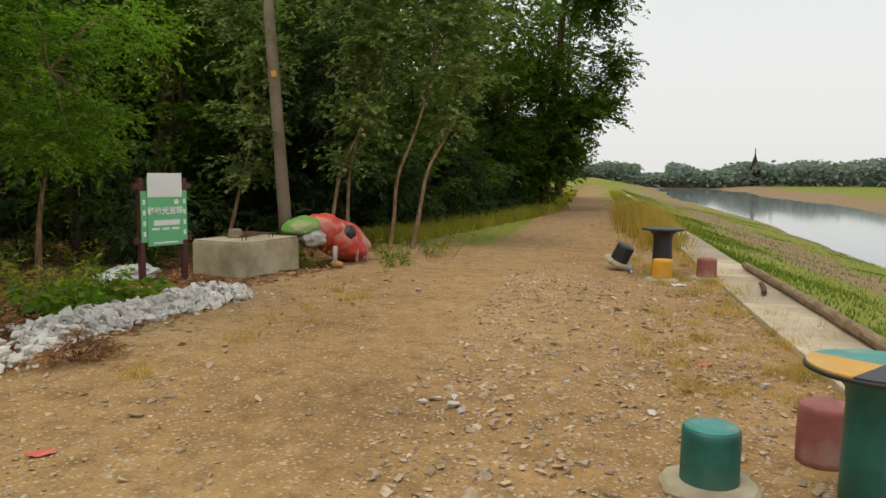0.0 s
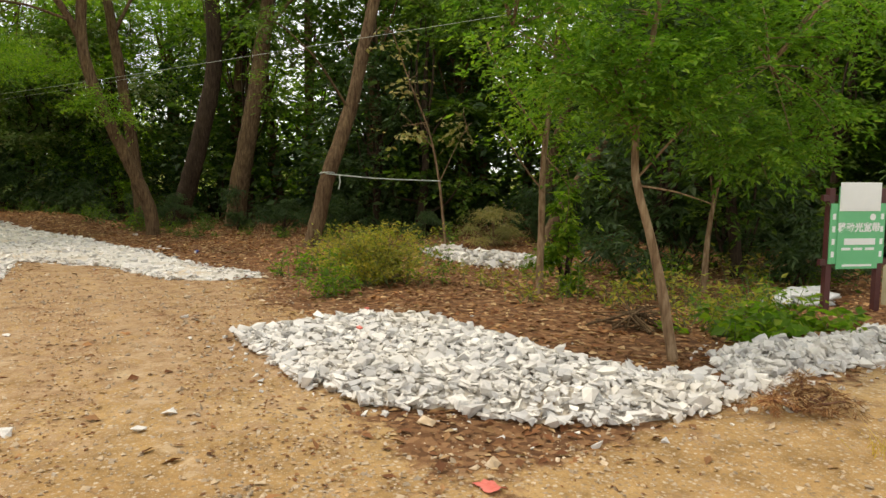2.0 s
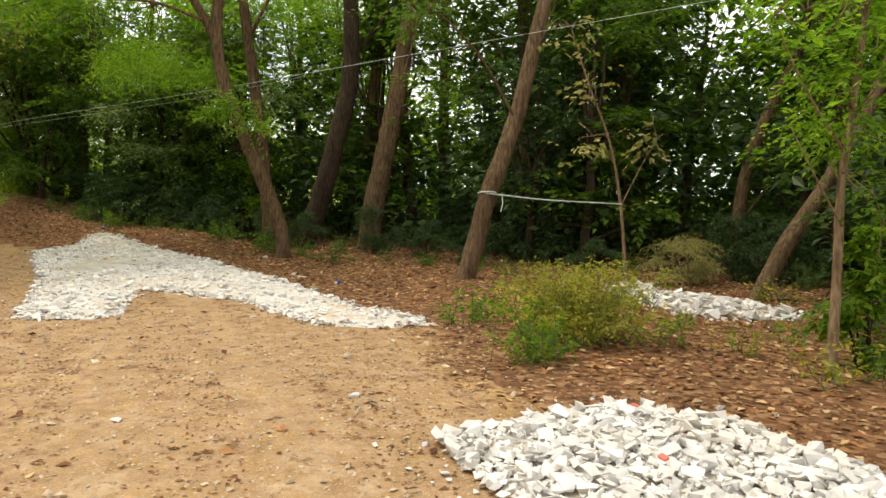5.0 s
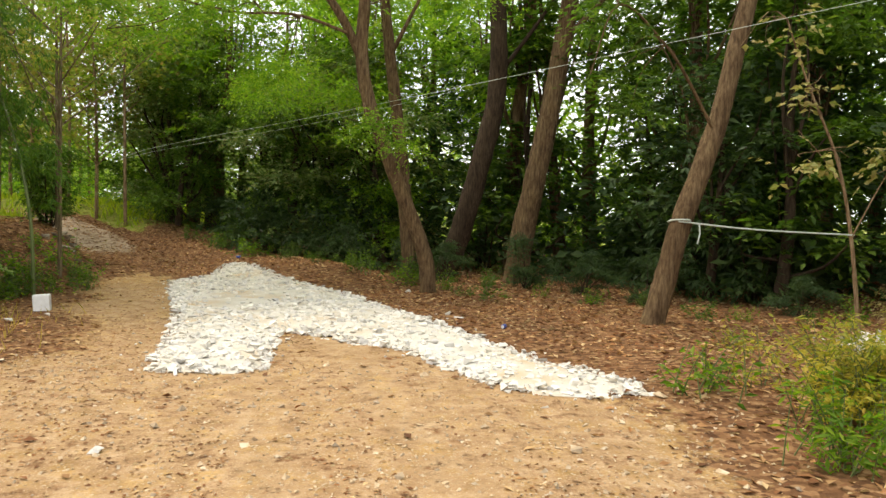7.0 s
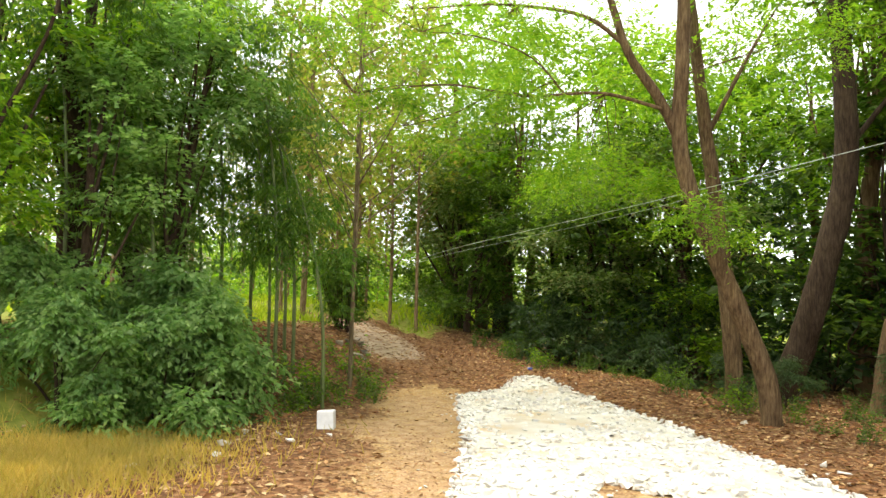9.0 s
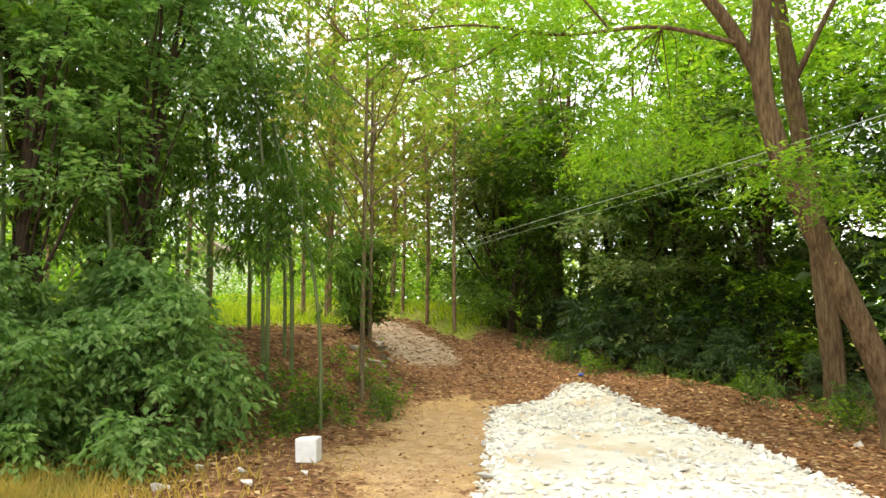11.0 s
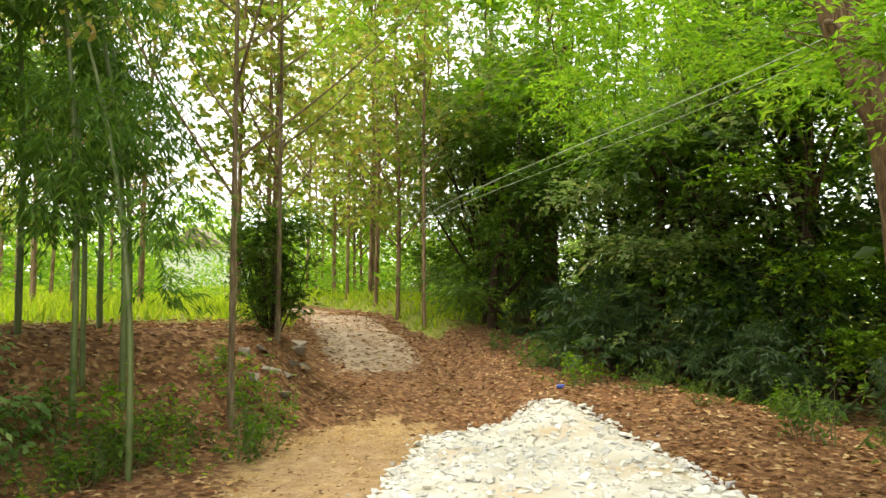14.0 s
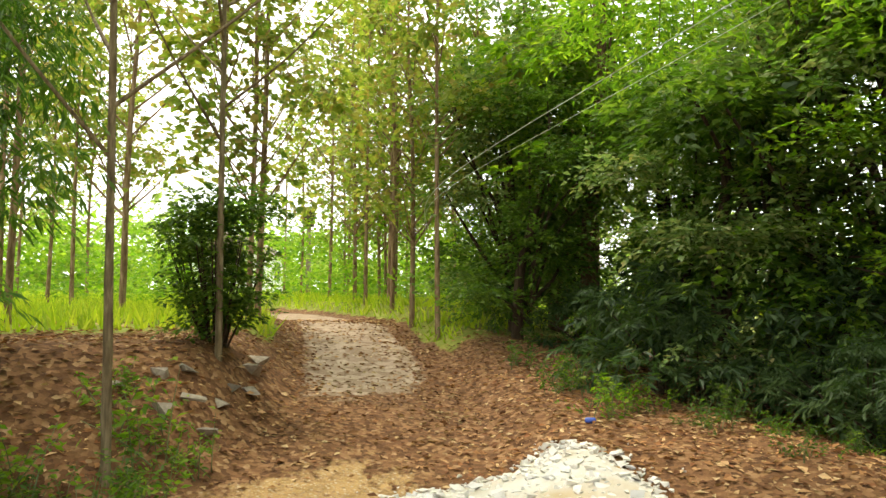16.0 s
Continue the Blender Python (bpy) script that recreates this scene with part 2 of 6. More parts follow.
def bark_mat(name, stops, ridges=1.0):
    """Furrowed bark: long ridges up the stem, lichen and damp patches."""
    m, nt, b = mat_new(name)

    def stretched(scale, sx, sz, detail):
        n = tex(nt, "Noise", scale, detail=detail)
        mp = nt.nodes.new("ShaderNodeMapping")
        mp.inputs["Scale"].default_value = (sx, sx, sz)
        nt.links.new(n.inputs["Vector"].links[0].from_socket, mp.inputs["Vector"])
        nt.links.new(mp.outputs["Vector"], n.inputs["Vector"])
        return n

    furrow = stretched(26.0, 1.0, 0.16, 5)
    patch = stretched(2.2, 1.0, 0.7, 7)
    col = ramp(nt, furrow.outputs["Fac"], [(0.32, stops[0]), (0.5, stops[1]), (0.68, stops[2])])
    v = ramp(nt, patch.outputs["Fac"], [(0.3, (0.62, 0.56, 0.5)), (0.5, (1, 1, 1)), (0.72, (1.2, 1.22, 1.1))])
    nt.links.new(mixc(nt, 1.0, col, v, "MULTIPLY"), b.inputs["Base Color"])
    b.inputs["Roughness"].default_value = 0.93
    b.inputs["Specular IOR Level"].default_value = 0.2
    bump(nt, b, furrow.outputs["Fac"], 0.9, 0.03 * ridges)
    return m


def leaf_mat(name, stops, glow=0.35, rough=0.5):
    """Leaf: colour by leaf and by bough; part of the light passes through."""
    m, nt, b = mat_new(name)
    g = nt.nodes.new("ShaderNodeNewGeometry")
    col = ramp(nt, g.outputs["Random Per Island"], [(i / max(1, len(stops) - 1), c) for i, c in enumerate(stops)])
    n1 = tex(nt, "Noise", 0.9, detail=3)
    v = ramp(nt, n1.outputs["Fac"], [(0.3, (0.6, 0.66, 0.6)), (0.7, (1.3, 1.22, 1.0))])
    col = mixc(nt, 1.0, col, v, "MULTIPLY")
    nt.links.new(col, b.inputs["Base Color"])
    b.inputs["Roughness"].default_value = rough
    b.inputs["Specular IOR Level"].default_value = 0.3
    t = nt.nodes.new("ShaderNodeBsdfTranslucent")
    warm = mixc(nt, 1.0, col, (1.42, 1.62, 0.95), "MULTIPLY")
    nt.links.new(warm, t.inputs["Color"])
    mx = nt.nodes.new("ShaderNodeMixShader")
    mx.inputs["Fac"].default_value = glow
    nt.links.new(b.outputs["BSDF"], mx.inputs[1])
    nt.links.new(t.outputs["BSDF"], mx.inputs[2])
    nt.links.new(mx.outputs["Shader"], nt.nodes["Material Output"].inputs["Surface"])
    return m


def ground_mat():
    m, nt, b = mat_new("earth_and_litter")

    def mask(name):
        at = nt.nodes.new("ShaderNodeAttribute")
        at.attribute_name = name
        n = tex(nt, "Noise", 3.5, detail=9, rough=0.75)
        add = nt.nodes.new("ShaderNodeMath")
        add.operation = "MULTIPLY_ADD"
        nt.links.new(n.outputs["Fac"], add.inputs[0])
        add.inputs[1].default_value = 1.3
        nt.links.new(at.outputs["Fac"], add.inputs[2])
        return ramp(nt, add.outputs["Value"], [(0.86, (0, 0, 0)), (1.0, (1, 1, 1))])

    big = tex(nt, "Noise", 0.35, detail=7)
    mid = tex(nt, "Noise", 4.0, detail=9, rough=0.7)
    fine = tex(nt, "Noise", 45.0, detail=6)
    dirt = ramp(nt, big.outputs["Fac"], [(0.3, (0.19, 0.115, 0.048)), (0.45, (0.33, 0.196, 0.076)), (0.6, (0.40, 0.25, 0.102)), (0.74, (0.50, 0.345, 0.18))])
    grit = ramp(nt, mid.outputs["Fac"], [(0.3, (0.55, 0.52, 0.48)), (0.5, (1, 1, 1)), (0.7, (1.28, 1.28, 1.3))])
    dirt = mixc(nt, 1.0, dirt, grit, "MULTIPLY")
    peb = tex(nt, "Voronoi", 26.0)
    pebc = ramp(nt, peb.outputs["Color"], [(0.2, (0.21, 0.15, 0.09)), (0.5, (0.36, 0.255, 0.15)), (0.8, (0.58, 0.49, 0.37))])
    pebf = ramp(nt, peb.outputs["Distance"], [(0.25, (0.75, 0.75, 0.75)), (0.42, (0, 0, 0))])
    dirt = mixc(nt, pebf, dirt, pebc)
    grain = tex(nt, "Voronoi", 75.0)
    grainc = ramp(nt, grain.outputs["Color"], [(0.2, (0.17, 0.115, 0.06)), (0.55, (0.38, 0.26, 0.14)), (0.85, (0.62, 0.51, 0.36))])
    grainf = ramp(nt, grain.outputs["Distance"], [(0.2, (0.6, 0.6, 0.6)), (0.45, (0, 0, 0))])
    dirt = mixc(nt, grainf, dirt, grainc)
    lv = tex(nt, "Voronoi", 17.0)
    litter = ramp(nt, lv.outputs["Color"], [(0.1, (0.085, 0.04, 0.019)), (0.45, (0.155, 0.074, 0.033)), (0.75, (0.25, 0.132, 0.062)), (1, (0.37, 0.235, 0.125))])
    litter = mixc(nt, 0.7, litter, grit, "MULTIPLY")
    gr = ramp(nt, mid.outputs["Fac"], [(0.3, (0.13, 0.17, 0.026)), (0.5, (0.21, 0.235, 0.04)), (0.7, (0.34, 0.30, 0.08))])
    mud = ramp(nt, mid.outputs["Fac"], [(0.3, (0.2, 0.13, 0.07)), (0.7, (0.36, 0.26, 0.15))])
    cob = tex(nt, "Voronoi", 5.5)
    cobc = ramp(nt, cob.outputs["Color"], [(0.2, (0.26, 0.18, 0.115)), (0.8, (0.42, 0.32, 0.225))])
    pale = ramp(nt, mid.outputs["Fac"], [(0.3, (0.25, 0.145, 0.07)), (0.5, (0.35, 0.22, 0.115)), (0.72, (0.49, 0.345, 0.205))])
    pale = mixc(nt, grainf, pale, grainc)
    col = mixc(nt, mask("pale"), dirt, pale)
    dust = ramp(nt, mid.outputs["Fac"], [(0.3, (0.38, 0.26, 0.135)), (0.7, (0.54, 0.40, 0.24))])
    col = mixc(nt, mask("dust"), col, dust)
    col = mixc(nt, mask("litter"), col, litter)
    col = mixc(nt, mask("grass"), col, gr)
    col = mixc(nt, mask("mud"), col, mud)
    col = mixc(nt, mask("worn"), col, cobc)
    nt.links.new(col, b.inputs["Base Color"])
    b.inputs["Roughness"].default_value = 0.95
    b.inputs["Specular IOR Level"].default_value = 0.15
    add = nt.nodes.new("ShaderNodeMath")
    add.operation = "ADD"
    nt.links.new(fine.outputs["Fac"], add.inputs[0])
    nt.links.new(lv.outputs["Distance"], add.inputs[1])
    bump(nt, b, add.outputs["Value"], 0.8, 0.012)
    return m


M = {
    "ground": ground_mat(),
    "stone": solid("broken_limestone", [(0.49, 0.475, 0.45), (0.64, 0.62, 0.59), (0.77, 0.75, 0.715)], 4.0, 0.9, 30, 0.006, island=True, stain=(0.60, 0.55, 0.47), low=0.74),
    "stone_part": solid("broken_limestone_piece", [(0.49, 0.475, 0.45), (0.64, 0.62, 0.59), (0.77, 0.75, 0.715)], 4.0, 0.9, 30, 0.006, per_object=True, stain=(0.60, 0.55, 0.47), low=0.74),
    "bed": solid("limestone_dust", [(0.48, 0.42, 0.33), (0.58, 0.54, 0.47), (0.66, 0.63, 0.58)], 2.2, 0.95, 60, 0.02, stain=(0.50, 0.38, 0.24)),
    "bank_stone": solid("brown_grey_stone", [(0.16, 0.13, 0.10), (0.27, 0.23, 0.18), (0.36, 0.32, 0.27)], 5.0, 0.9, 30, 0.008, per_object=True),
    "pebble": solid("river_gravel", [(0.25, 0.20, 0.15), (0.44, 0.33, 0.21), (0.60, 0.51, 0.40)], 11.0, 0.9, 60, 0.003, island=True, low=0.7),
    "concrete": solid("weathered_concrete", [(0.32, 0.27, 0.165), (0.43, 0.38, 0.25), (0.50, 0.45, 0.32)], 3.0, 0.9, 60, 0.004, stain=(0.22, 0.18, 0.11)),
    "slab": solid("pale_concrete", [(0.42, 0.36, 0.26), (0.54, 0.47, 0.35)], 2.5, 0.9, 60, 0.004, per_object=True, stain=(0.33, 0.27, 0.18)),
    "block": solid("white_concrete", [(0.58, 0.57, 0.56), (0.74, 0.73, 0.72)], 8, 0.85, 50, 0.005),
    "bark": bark_mat("brown_bark", [(0.058, 0.034, 0.017), (0.118, 0.074, 0.038), (0.195, 0.135, 0.075)]),
    "bark_pale": bark_mat("pale_bark", [(0.12, 0.072, 0.038), (0.23, 0.15, 0.085), (0.34, 0.245, 0.15)], 0.35),
    "bark_dark": bark_mat("dark_bark", [(0.026, 0.016, 0.010), (0.052, 0.034, 0.021), (0.085, 0.058, 0.036)]),
    "bamboo": solid("green_bamboo", [(0.05, 0.075, 0.02), (0.10, 0.13, 0.035), (0.16, 0.18, 0.06)], 3.0, 0.5, 30, 0.002),
    "pole": solid("spun_concrete_pole", [(0.16, 0.125, 0.08), (0.24, 0.195, 0.13)], 3.0, 0.85, 60, 0.003, stain=(0.12, 0.09, 0.055)),
    "leaf": leaf_mat("broad_leaves", [(0.045, 0.09, 0.013), (0.066, 0.13, 0.017), (0.095, 0.165, 0.022), (0.14, 0.20, 0.03)], 0.5),
    # Fresh green; on trees at the walk's end its brightness paints light through leaves.
    "leaf_fresh_lit": leaf_mat("fresh_and_lit_green_leaves", [(0.075, 0.16, 0.012), (0.115, 0.22, 0.016), (0.165, 0.27, 0.02), (0.24, 0.32, 0.028)], 0.55),
    "leaf_feather": leaf_mat("feathery_green_leaves", [(0.075, 0.18, 0.018), (0.11, 0.225, 0.022), (0.145, 0.27, 0.028), (0.21, 0.31, 0.036)], 0.5),
    "leaf_viny": leaf_mat("grey_green_vine_leaves", [(0.12, 0.22, 0.075), (0.19, 0.31, 0.115), (0.28, 0.38, 0.17)], 0.55),
    # Dark green, deepened further to paint the shade inside the wood.
    "leaf_dark": leaf_mat("shade_toned_understory_leaves", [(0.03, 0.062, 0.024), (0.05, 0.09, 0.033), (0.078, 0.122, 0.045)], 0.4),
    "leaf_grey": leaf_mat("broad_grey_green_leaves", [(0.10, 0.17, 0.055), (0.155, 0.23, 0.085), (0.22, 0.29, 0.12), (0.27, 0.25, 0.12)], 0.45),
    # Paler leaf tint that paints light coming through the crowns.
    "leaf_backlit_tint": leaf_mat("backlight_tinted_leaves", [(0.10, 0.20, 0.018), (0.14, 0.26, 0.022), (0.20, 0.32, 0.03), (0.28, 0.36, 0.045)], 0.6),
    # Haze over the distance is mixed into this pale leaf colour.
    "leaf_haze": leaf_mat("haze_tinted_distant_leaves", [(0.20, 0.29, 0.08), (0.28, 0.36, 0.11), (0.36, 0.42, 0.15)], 0.5, 0.9),
    "leaf_poplar": leaf_mat("yellowing_poplar_leaves", [(0.13, 0.20, 0.035), (0.22, 0.28, 0.05), (0.32, 0.33, 0.08), (0.30, 0.20, 0.08)], 0.5),
    "leaf_bamboo": leaf_mat("bamboo_leaves", [(0.05, 0.12, 0.02), (0.085, 0.17, 0.025), (0.13, 0.21, 0.035)], 0.5),
    "leaf_dry": leaf_mat("drying_tan_leaves", [(0.30, 0.24, 0.10), (0.42, 0.36, 0.18), (0.24, 0.27, 0.08)], 0.35),
    "leaf_weed": leaf_mat("yellow_green_weed_leaves", [(0.20, 0.25, 0.025), (0.33, 0.30, 0.04), (0.44, 0.33, 0.07), (0.19, 0.25, 0.025)], 0.4),
    "litter": leaf_mat("fallen_leaves", [(0.12, 0.047, 0.021), (0.22, 0.092, 0.042), (0.35, 0.18, 0.085), (0.56, 0.40, 0.25)], 0.1, 0.85),
    "grass": leaf_mat("green_grass_blades", [(0.07, 0.13, 0.015), (0.12, 0.19, 0.02), (0.2, 0.24, 0.03)], 0.4, 0.6),
    "grass_meadow": leaf_mat("bright_meadow_blades", [(0.26, 0.36, 0.025), (0.34, 0.42, 0.035), (0.46, 0.46, 0.06)], 0.5, 0.6),
    "grass_dry": leaf_mat("dry_grass_blades", [(0.40, 0.27, 0.075), (0.52, 0.36, 0.11), (0.34, 0.27, 0.06)], 0.4, 0.7),
}


def ground():
    X, Y = axis(-36, 4, 0.24, 1500), axis(-22, 20, 0.24, 1500)
    gx, gy = np.meshgrid(X, Y, indexing="ij")
    x, y = gx.ravel(), gy.ravel()
    z = height(x, y)
    nx, ny = len(X), len(Y)
    i = np.arange(nx - 1)[:, None] * ny
    j = np.arange(ny - 1)[None, :]
    F = np.stack([i + j, i + ny + j, i + ny + j + 1, i + j + 1], -1).reshape(-1, 4)
    me = build("ground", np.stack([x, y, z], 1), F, True)
    for key, val in zones(x, y).items():
        me.attributes.new(key, "FLOAT", "POINT").data.foreach_set("value", val.astype(np.float32))
    return tagged(put("ground", me, M["ground"]), "stony tan dirt road with leaf litter under the trees", "ground", kind="structure")


def zones(x, y):
    """What covers the ground, 0 to 1, at each place."""
    a, r = road_axes(x, y)
    s = (x - FOOT[0]) * UPHILL[0] + (y - FOOT[1]) * UPHILL[1]
    half = 3.95 - 2.35 * sstep(12, 34, a)
    road = half - np.abs(r + 0.7 - 0.5 * sstep(12, 34, a)) + 0.4
    clear = 3.6 - seg_dist(x, y, [(-1, -2), (-8, -2.2), (-13.5, -3.3)])
    track = 1.3 - seg_dist(x, y, [(-13.5, -4.6), (-18.6, -7.2), (-22.0, -8.4)])
    dirt = np.maximum(np.maximum(road, clear), track) + 0.3 * wave(x, y, 1.5, 21)
    litter = np.clip(0.5 - dirt * 0.45, 0, 1) * (r < 1.5)
    litter = np.maximum(litter, 0.17 * sstep(-7, -10, x))
    litter = litter * (1 - 0.5 * sstep(1.3, 0.4, seg_dist(x, y, PATH[:5]) + 0.25 * wave(x, y, 2.0, 28)))
    field = sstep(4.0, 6.0, s + 0.5 * wave(x, y, 0.7, 22)) * (seg_dist(x, y, PATH) > 1.5)
    rough = sstep(2.3, 0.8, np.hypot((x + 14.0) / 2.2, (y + 11.0) / 1.3)) * 0.8
    verge = sstep(12, 22, a) * sstep(1.3, 0.2, np.abs(np.abs(r + 0.2) - 2.6)) * 0.7
    green = np.maximum(np.maximum(field, rough), verge)
    river = sstep(2.7, 3.2, r)
    strip2 = river * np.clip(1.0 - 0.55 * sstep(5.0, 7.5, r) * sstep(11.5, 9.0, r) + 0.25 * wave(x, y, 0.5, 24), 0, 1)
    mud = river * (1 - strip2) + sstep(14.2, 15.2, r) * (r < 27) * 0.6
    spit = (r > 27) & (a > 50)
    mud = np.where(spit, sstep(50, 41, r + 3 * wave(x, y, 0.1, 26)), mud)
    worn = sstep(1.15, 0.5, seg_dist(x, y, PATH[1:6])) * sstep(2.2, 4.8, s)
    far = np.hypot(x, y) > 45
    green = np.where(far & (r < 2) & (np.abs(r + 0.3) > 1.5 + 0.5 * wave(x, y, 0.3, 27)), 0.9, np.maximum(green, strip2))
    pale = 0.32 * sstep(-3, -9, x) * sstep(0, 1, dirt) + 0.03
    wheel = seg_dist(x, y, [(-17.2, -4.3), (-12.5, -2.7), (-9.5, -1.75), (-5.0, -1.0)])
    dust = 0.2 * sstep(0.5, 0.1, np.abs(wheel - 0.55)) * sstep(-3.5, -6.5, x)
    dust = np.maximum(dust, 0.12 * sstep(0.7, 0.3, np.abs(r + 1.9 + 0.25 * wave(x, y, 0.5, 42))) * sstep(2, 4, a) * sstep(45, 25, a))
    return {"dust": dust, "pale": pale, "litter": litter, "grass": green, "mud": np.clip(mud, 0, 1), "worn": worn}


ground()

# ---------------------------------------------------------------- river
def river():
    m, nt, b = mat_new("river_water")
    b.inputs["Base Color"].default_value = (0.27, 0.30, 0.32, 1)
    b.inputs["Roughness"].default_value = 0.06
    b.inputs["IOR"].default_value = 1.33
    n = tex(nt, "Noise", 1.6, detail=5)
    bump(nt, b, n.outputs["Fac"], 0.06, 0.02)
    P = [(-300, -400), (500, -400), (500, 330), (-300, 330)]
    me = build("water", np.array([(x, y, WATER) for x, y in P]), np.array([[0, 1, 2, 3]]))
    return tagged(put("water", me, m), "calm pale grey river water reflecting the overcast sky", "river", kind="structure")


river()


def on_road(a, r, z=0.0):
    x, y = ALONG[0] * a + ACROSS[0] * r, ALONG[1] * a + ACROSS[1] * r
    return x, y, z


ROAD_TURN = math.degrees(math.atan2(-ALONG[0], ALONG[1]))


def strip():
    """The concrete edging between road and river bank, slab by slab."""
    base = tagged(new("pavement"), "narrow strip of pale weathered concrete slabs along the bank", "pavement", kind="structure")
    rng = np.random.default_rng(4)
    w = STRIP[1] - STRIP[0]
    mid = (STRIP[0] + STRIP[1]) / 2
    me = None
    for k in range(26):
        a = -6 + k * 2.42
        if me is None:
            ob = part("slab", box(w, 2.4, 0.22, 0.012, 0.006), M["slab"], base)
            me = ob.data
        else:
            ob = put("slab", me, M["slab"], base)
        x, y, _ = on_road(a, mid + rng.uniform(-0.015, 0.015))
        ob.matrix_basis = pose(x, y, -0.17 + rng.uniform(-0.008, 0.008), rng.uniform(-0.3, 0.3), 0, ROAD_TURN + rng.uniform(-0.3, 0.3))


strip()

# ---------------------------------------------------------------- rubble
def chunk(rng, flat=0.55):
    bm = bmesh.new()
    for _ in range(9):
        p = rng.uniform(-1, 1, 3)
        p = p / np.abs(p).max() * rng.uniform(0.75, 1.0)
        bm.verts.new((0.5 * p[0], 0.5 * p[1] * 0.8, 0.5 * p[2] * flat))
    bmesh.ops.convex_hull(bm, input=bm.verts)
    bmesh.ops.delete(bm, geom=[v for v in bm.verts if not v.link_faces], context="VERTS")
    bmesh.ops.triangulate(bm, faces=bm.faces)
    return bm


def chunk_arrays(bm):
    bm.verts.index_update()
    V = np.array([v.co[:] for v in bm.verts])
    F = np.array([[v.index for v in f.verts] for f in bm.faces])
    return V, F


STONES = [chunk(np.random.default_rng(100 + k), 0.35 + 0.07 * (k % 5)) for k in range(10)]
STONE_ARR = [chunk_arrays(b) for b in STONES]
PEBBLE_ARR = []
for k in range(8):
    r6 = np.random.default_rng(140 + k)
    oct6 = np.array([(1, 0, 0), (-1, 0, 0), (0, 1, 0), (0, -1, 0), (0, 0, 1), (0, 0, -1)]) * 0.5
    PEBBLE_ARR.append((oct6 * np.array([1, 0.75, 0.34]) + r6.normal(0, 0.09, (6, 3)), np.array([(0, 2, 4), (2, 1, 4), (1, 3, 4), (3, 0, 4), (2, 0, 5), (1, 2, 5), (3, 1, 5), (0, 3, 5)])))
ROUND_ARR = []
for k in range(8):
    ico = bmesh.new()
    bmesh.ops.create_icosphere(ico, subdivisions=1, radius=0.5)
    V, F = chunk_arrays(ico)
    r6 = np.random.default_rng(160 + k)
    ROUND_ARR.append((V * np.array([1, r6.uniform(0.6, 0.95), r6.uniform(0.4, 0.65)]) + r6.normal(0, 0.05, V.shape), F))
STONE_ME = []
for k, b in enumerate(STONES):
    me = bpy.data.meshes.new("stone")
    b.to_mesh(me)
    me.materials.append(M["stone_part"])
    STONE_ME.append(me)


def turn_of(rng, tilt):
    return Euler((rng.normal(0, tilt), rng.normal(0, tilt), rng.uniform(0, 6.28)))


def heap(name, mat, P, S, rng, tilt=0.24, kinds=None):
    """Many stones in one mesh, each its own island."""
    pieces = []
    for p, s in zip(P, S):
        V, F = (kinds or STONE_ARR)[rng.integers(len(kinds or STONE_ARR))]
        R = np.array(turn_of(rng, tilt).to_matrix())
        pieces.append(((V * s) @ R.T + p, F))
    V, F = joined(pieces)
    return build(name, V, F)


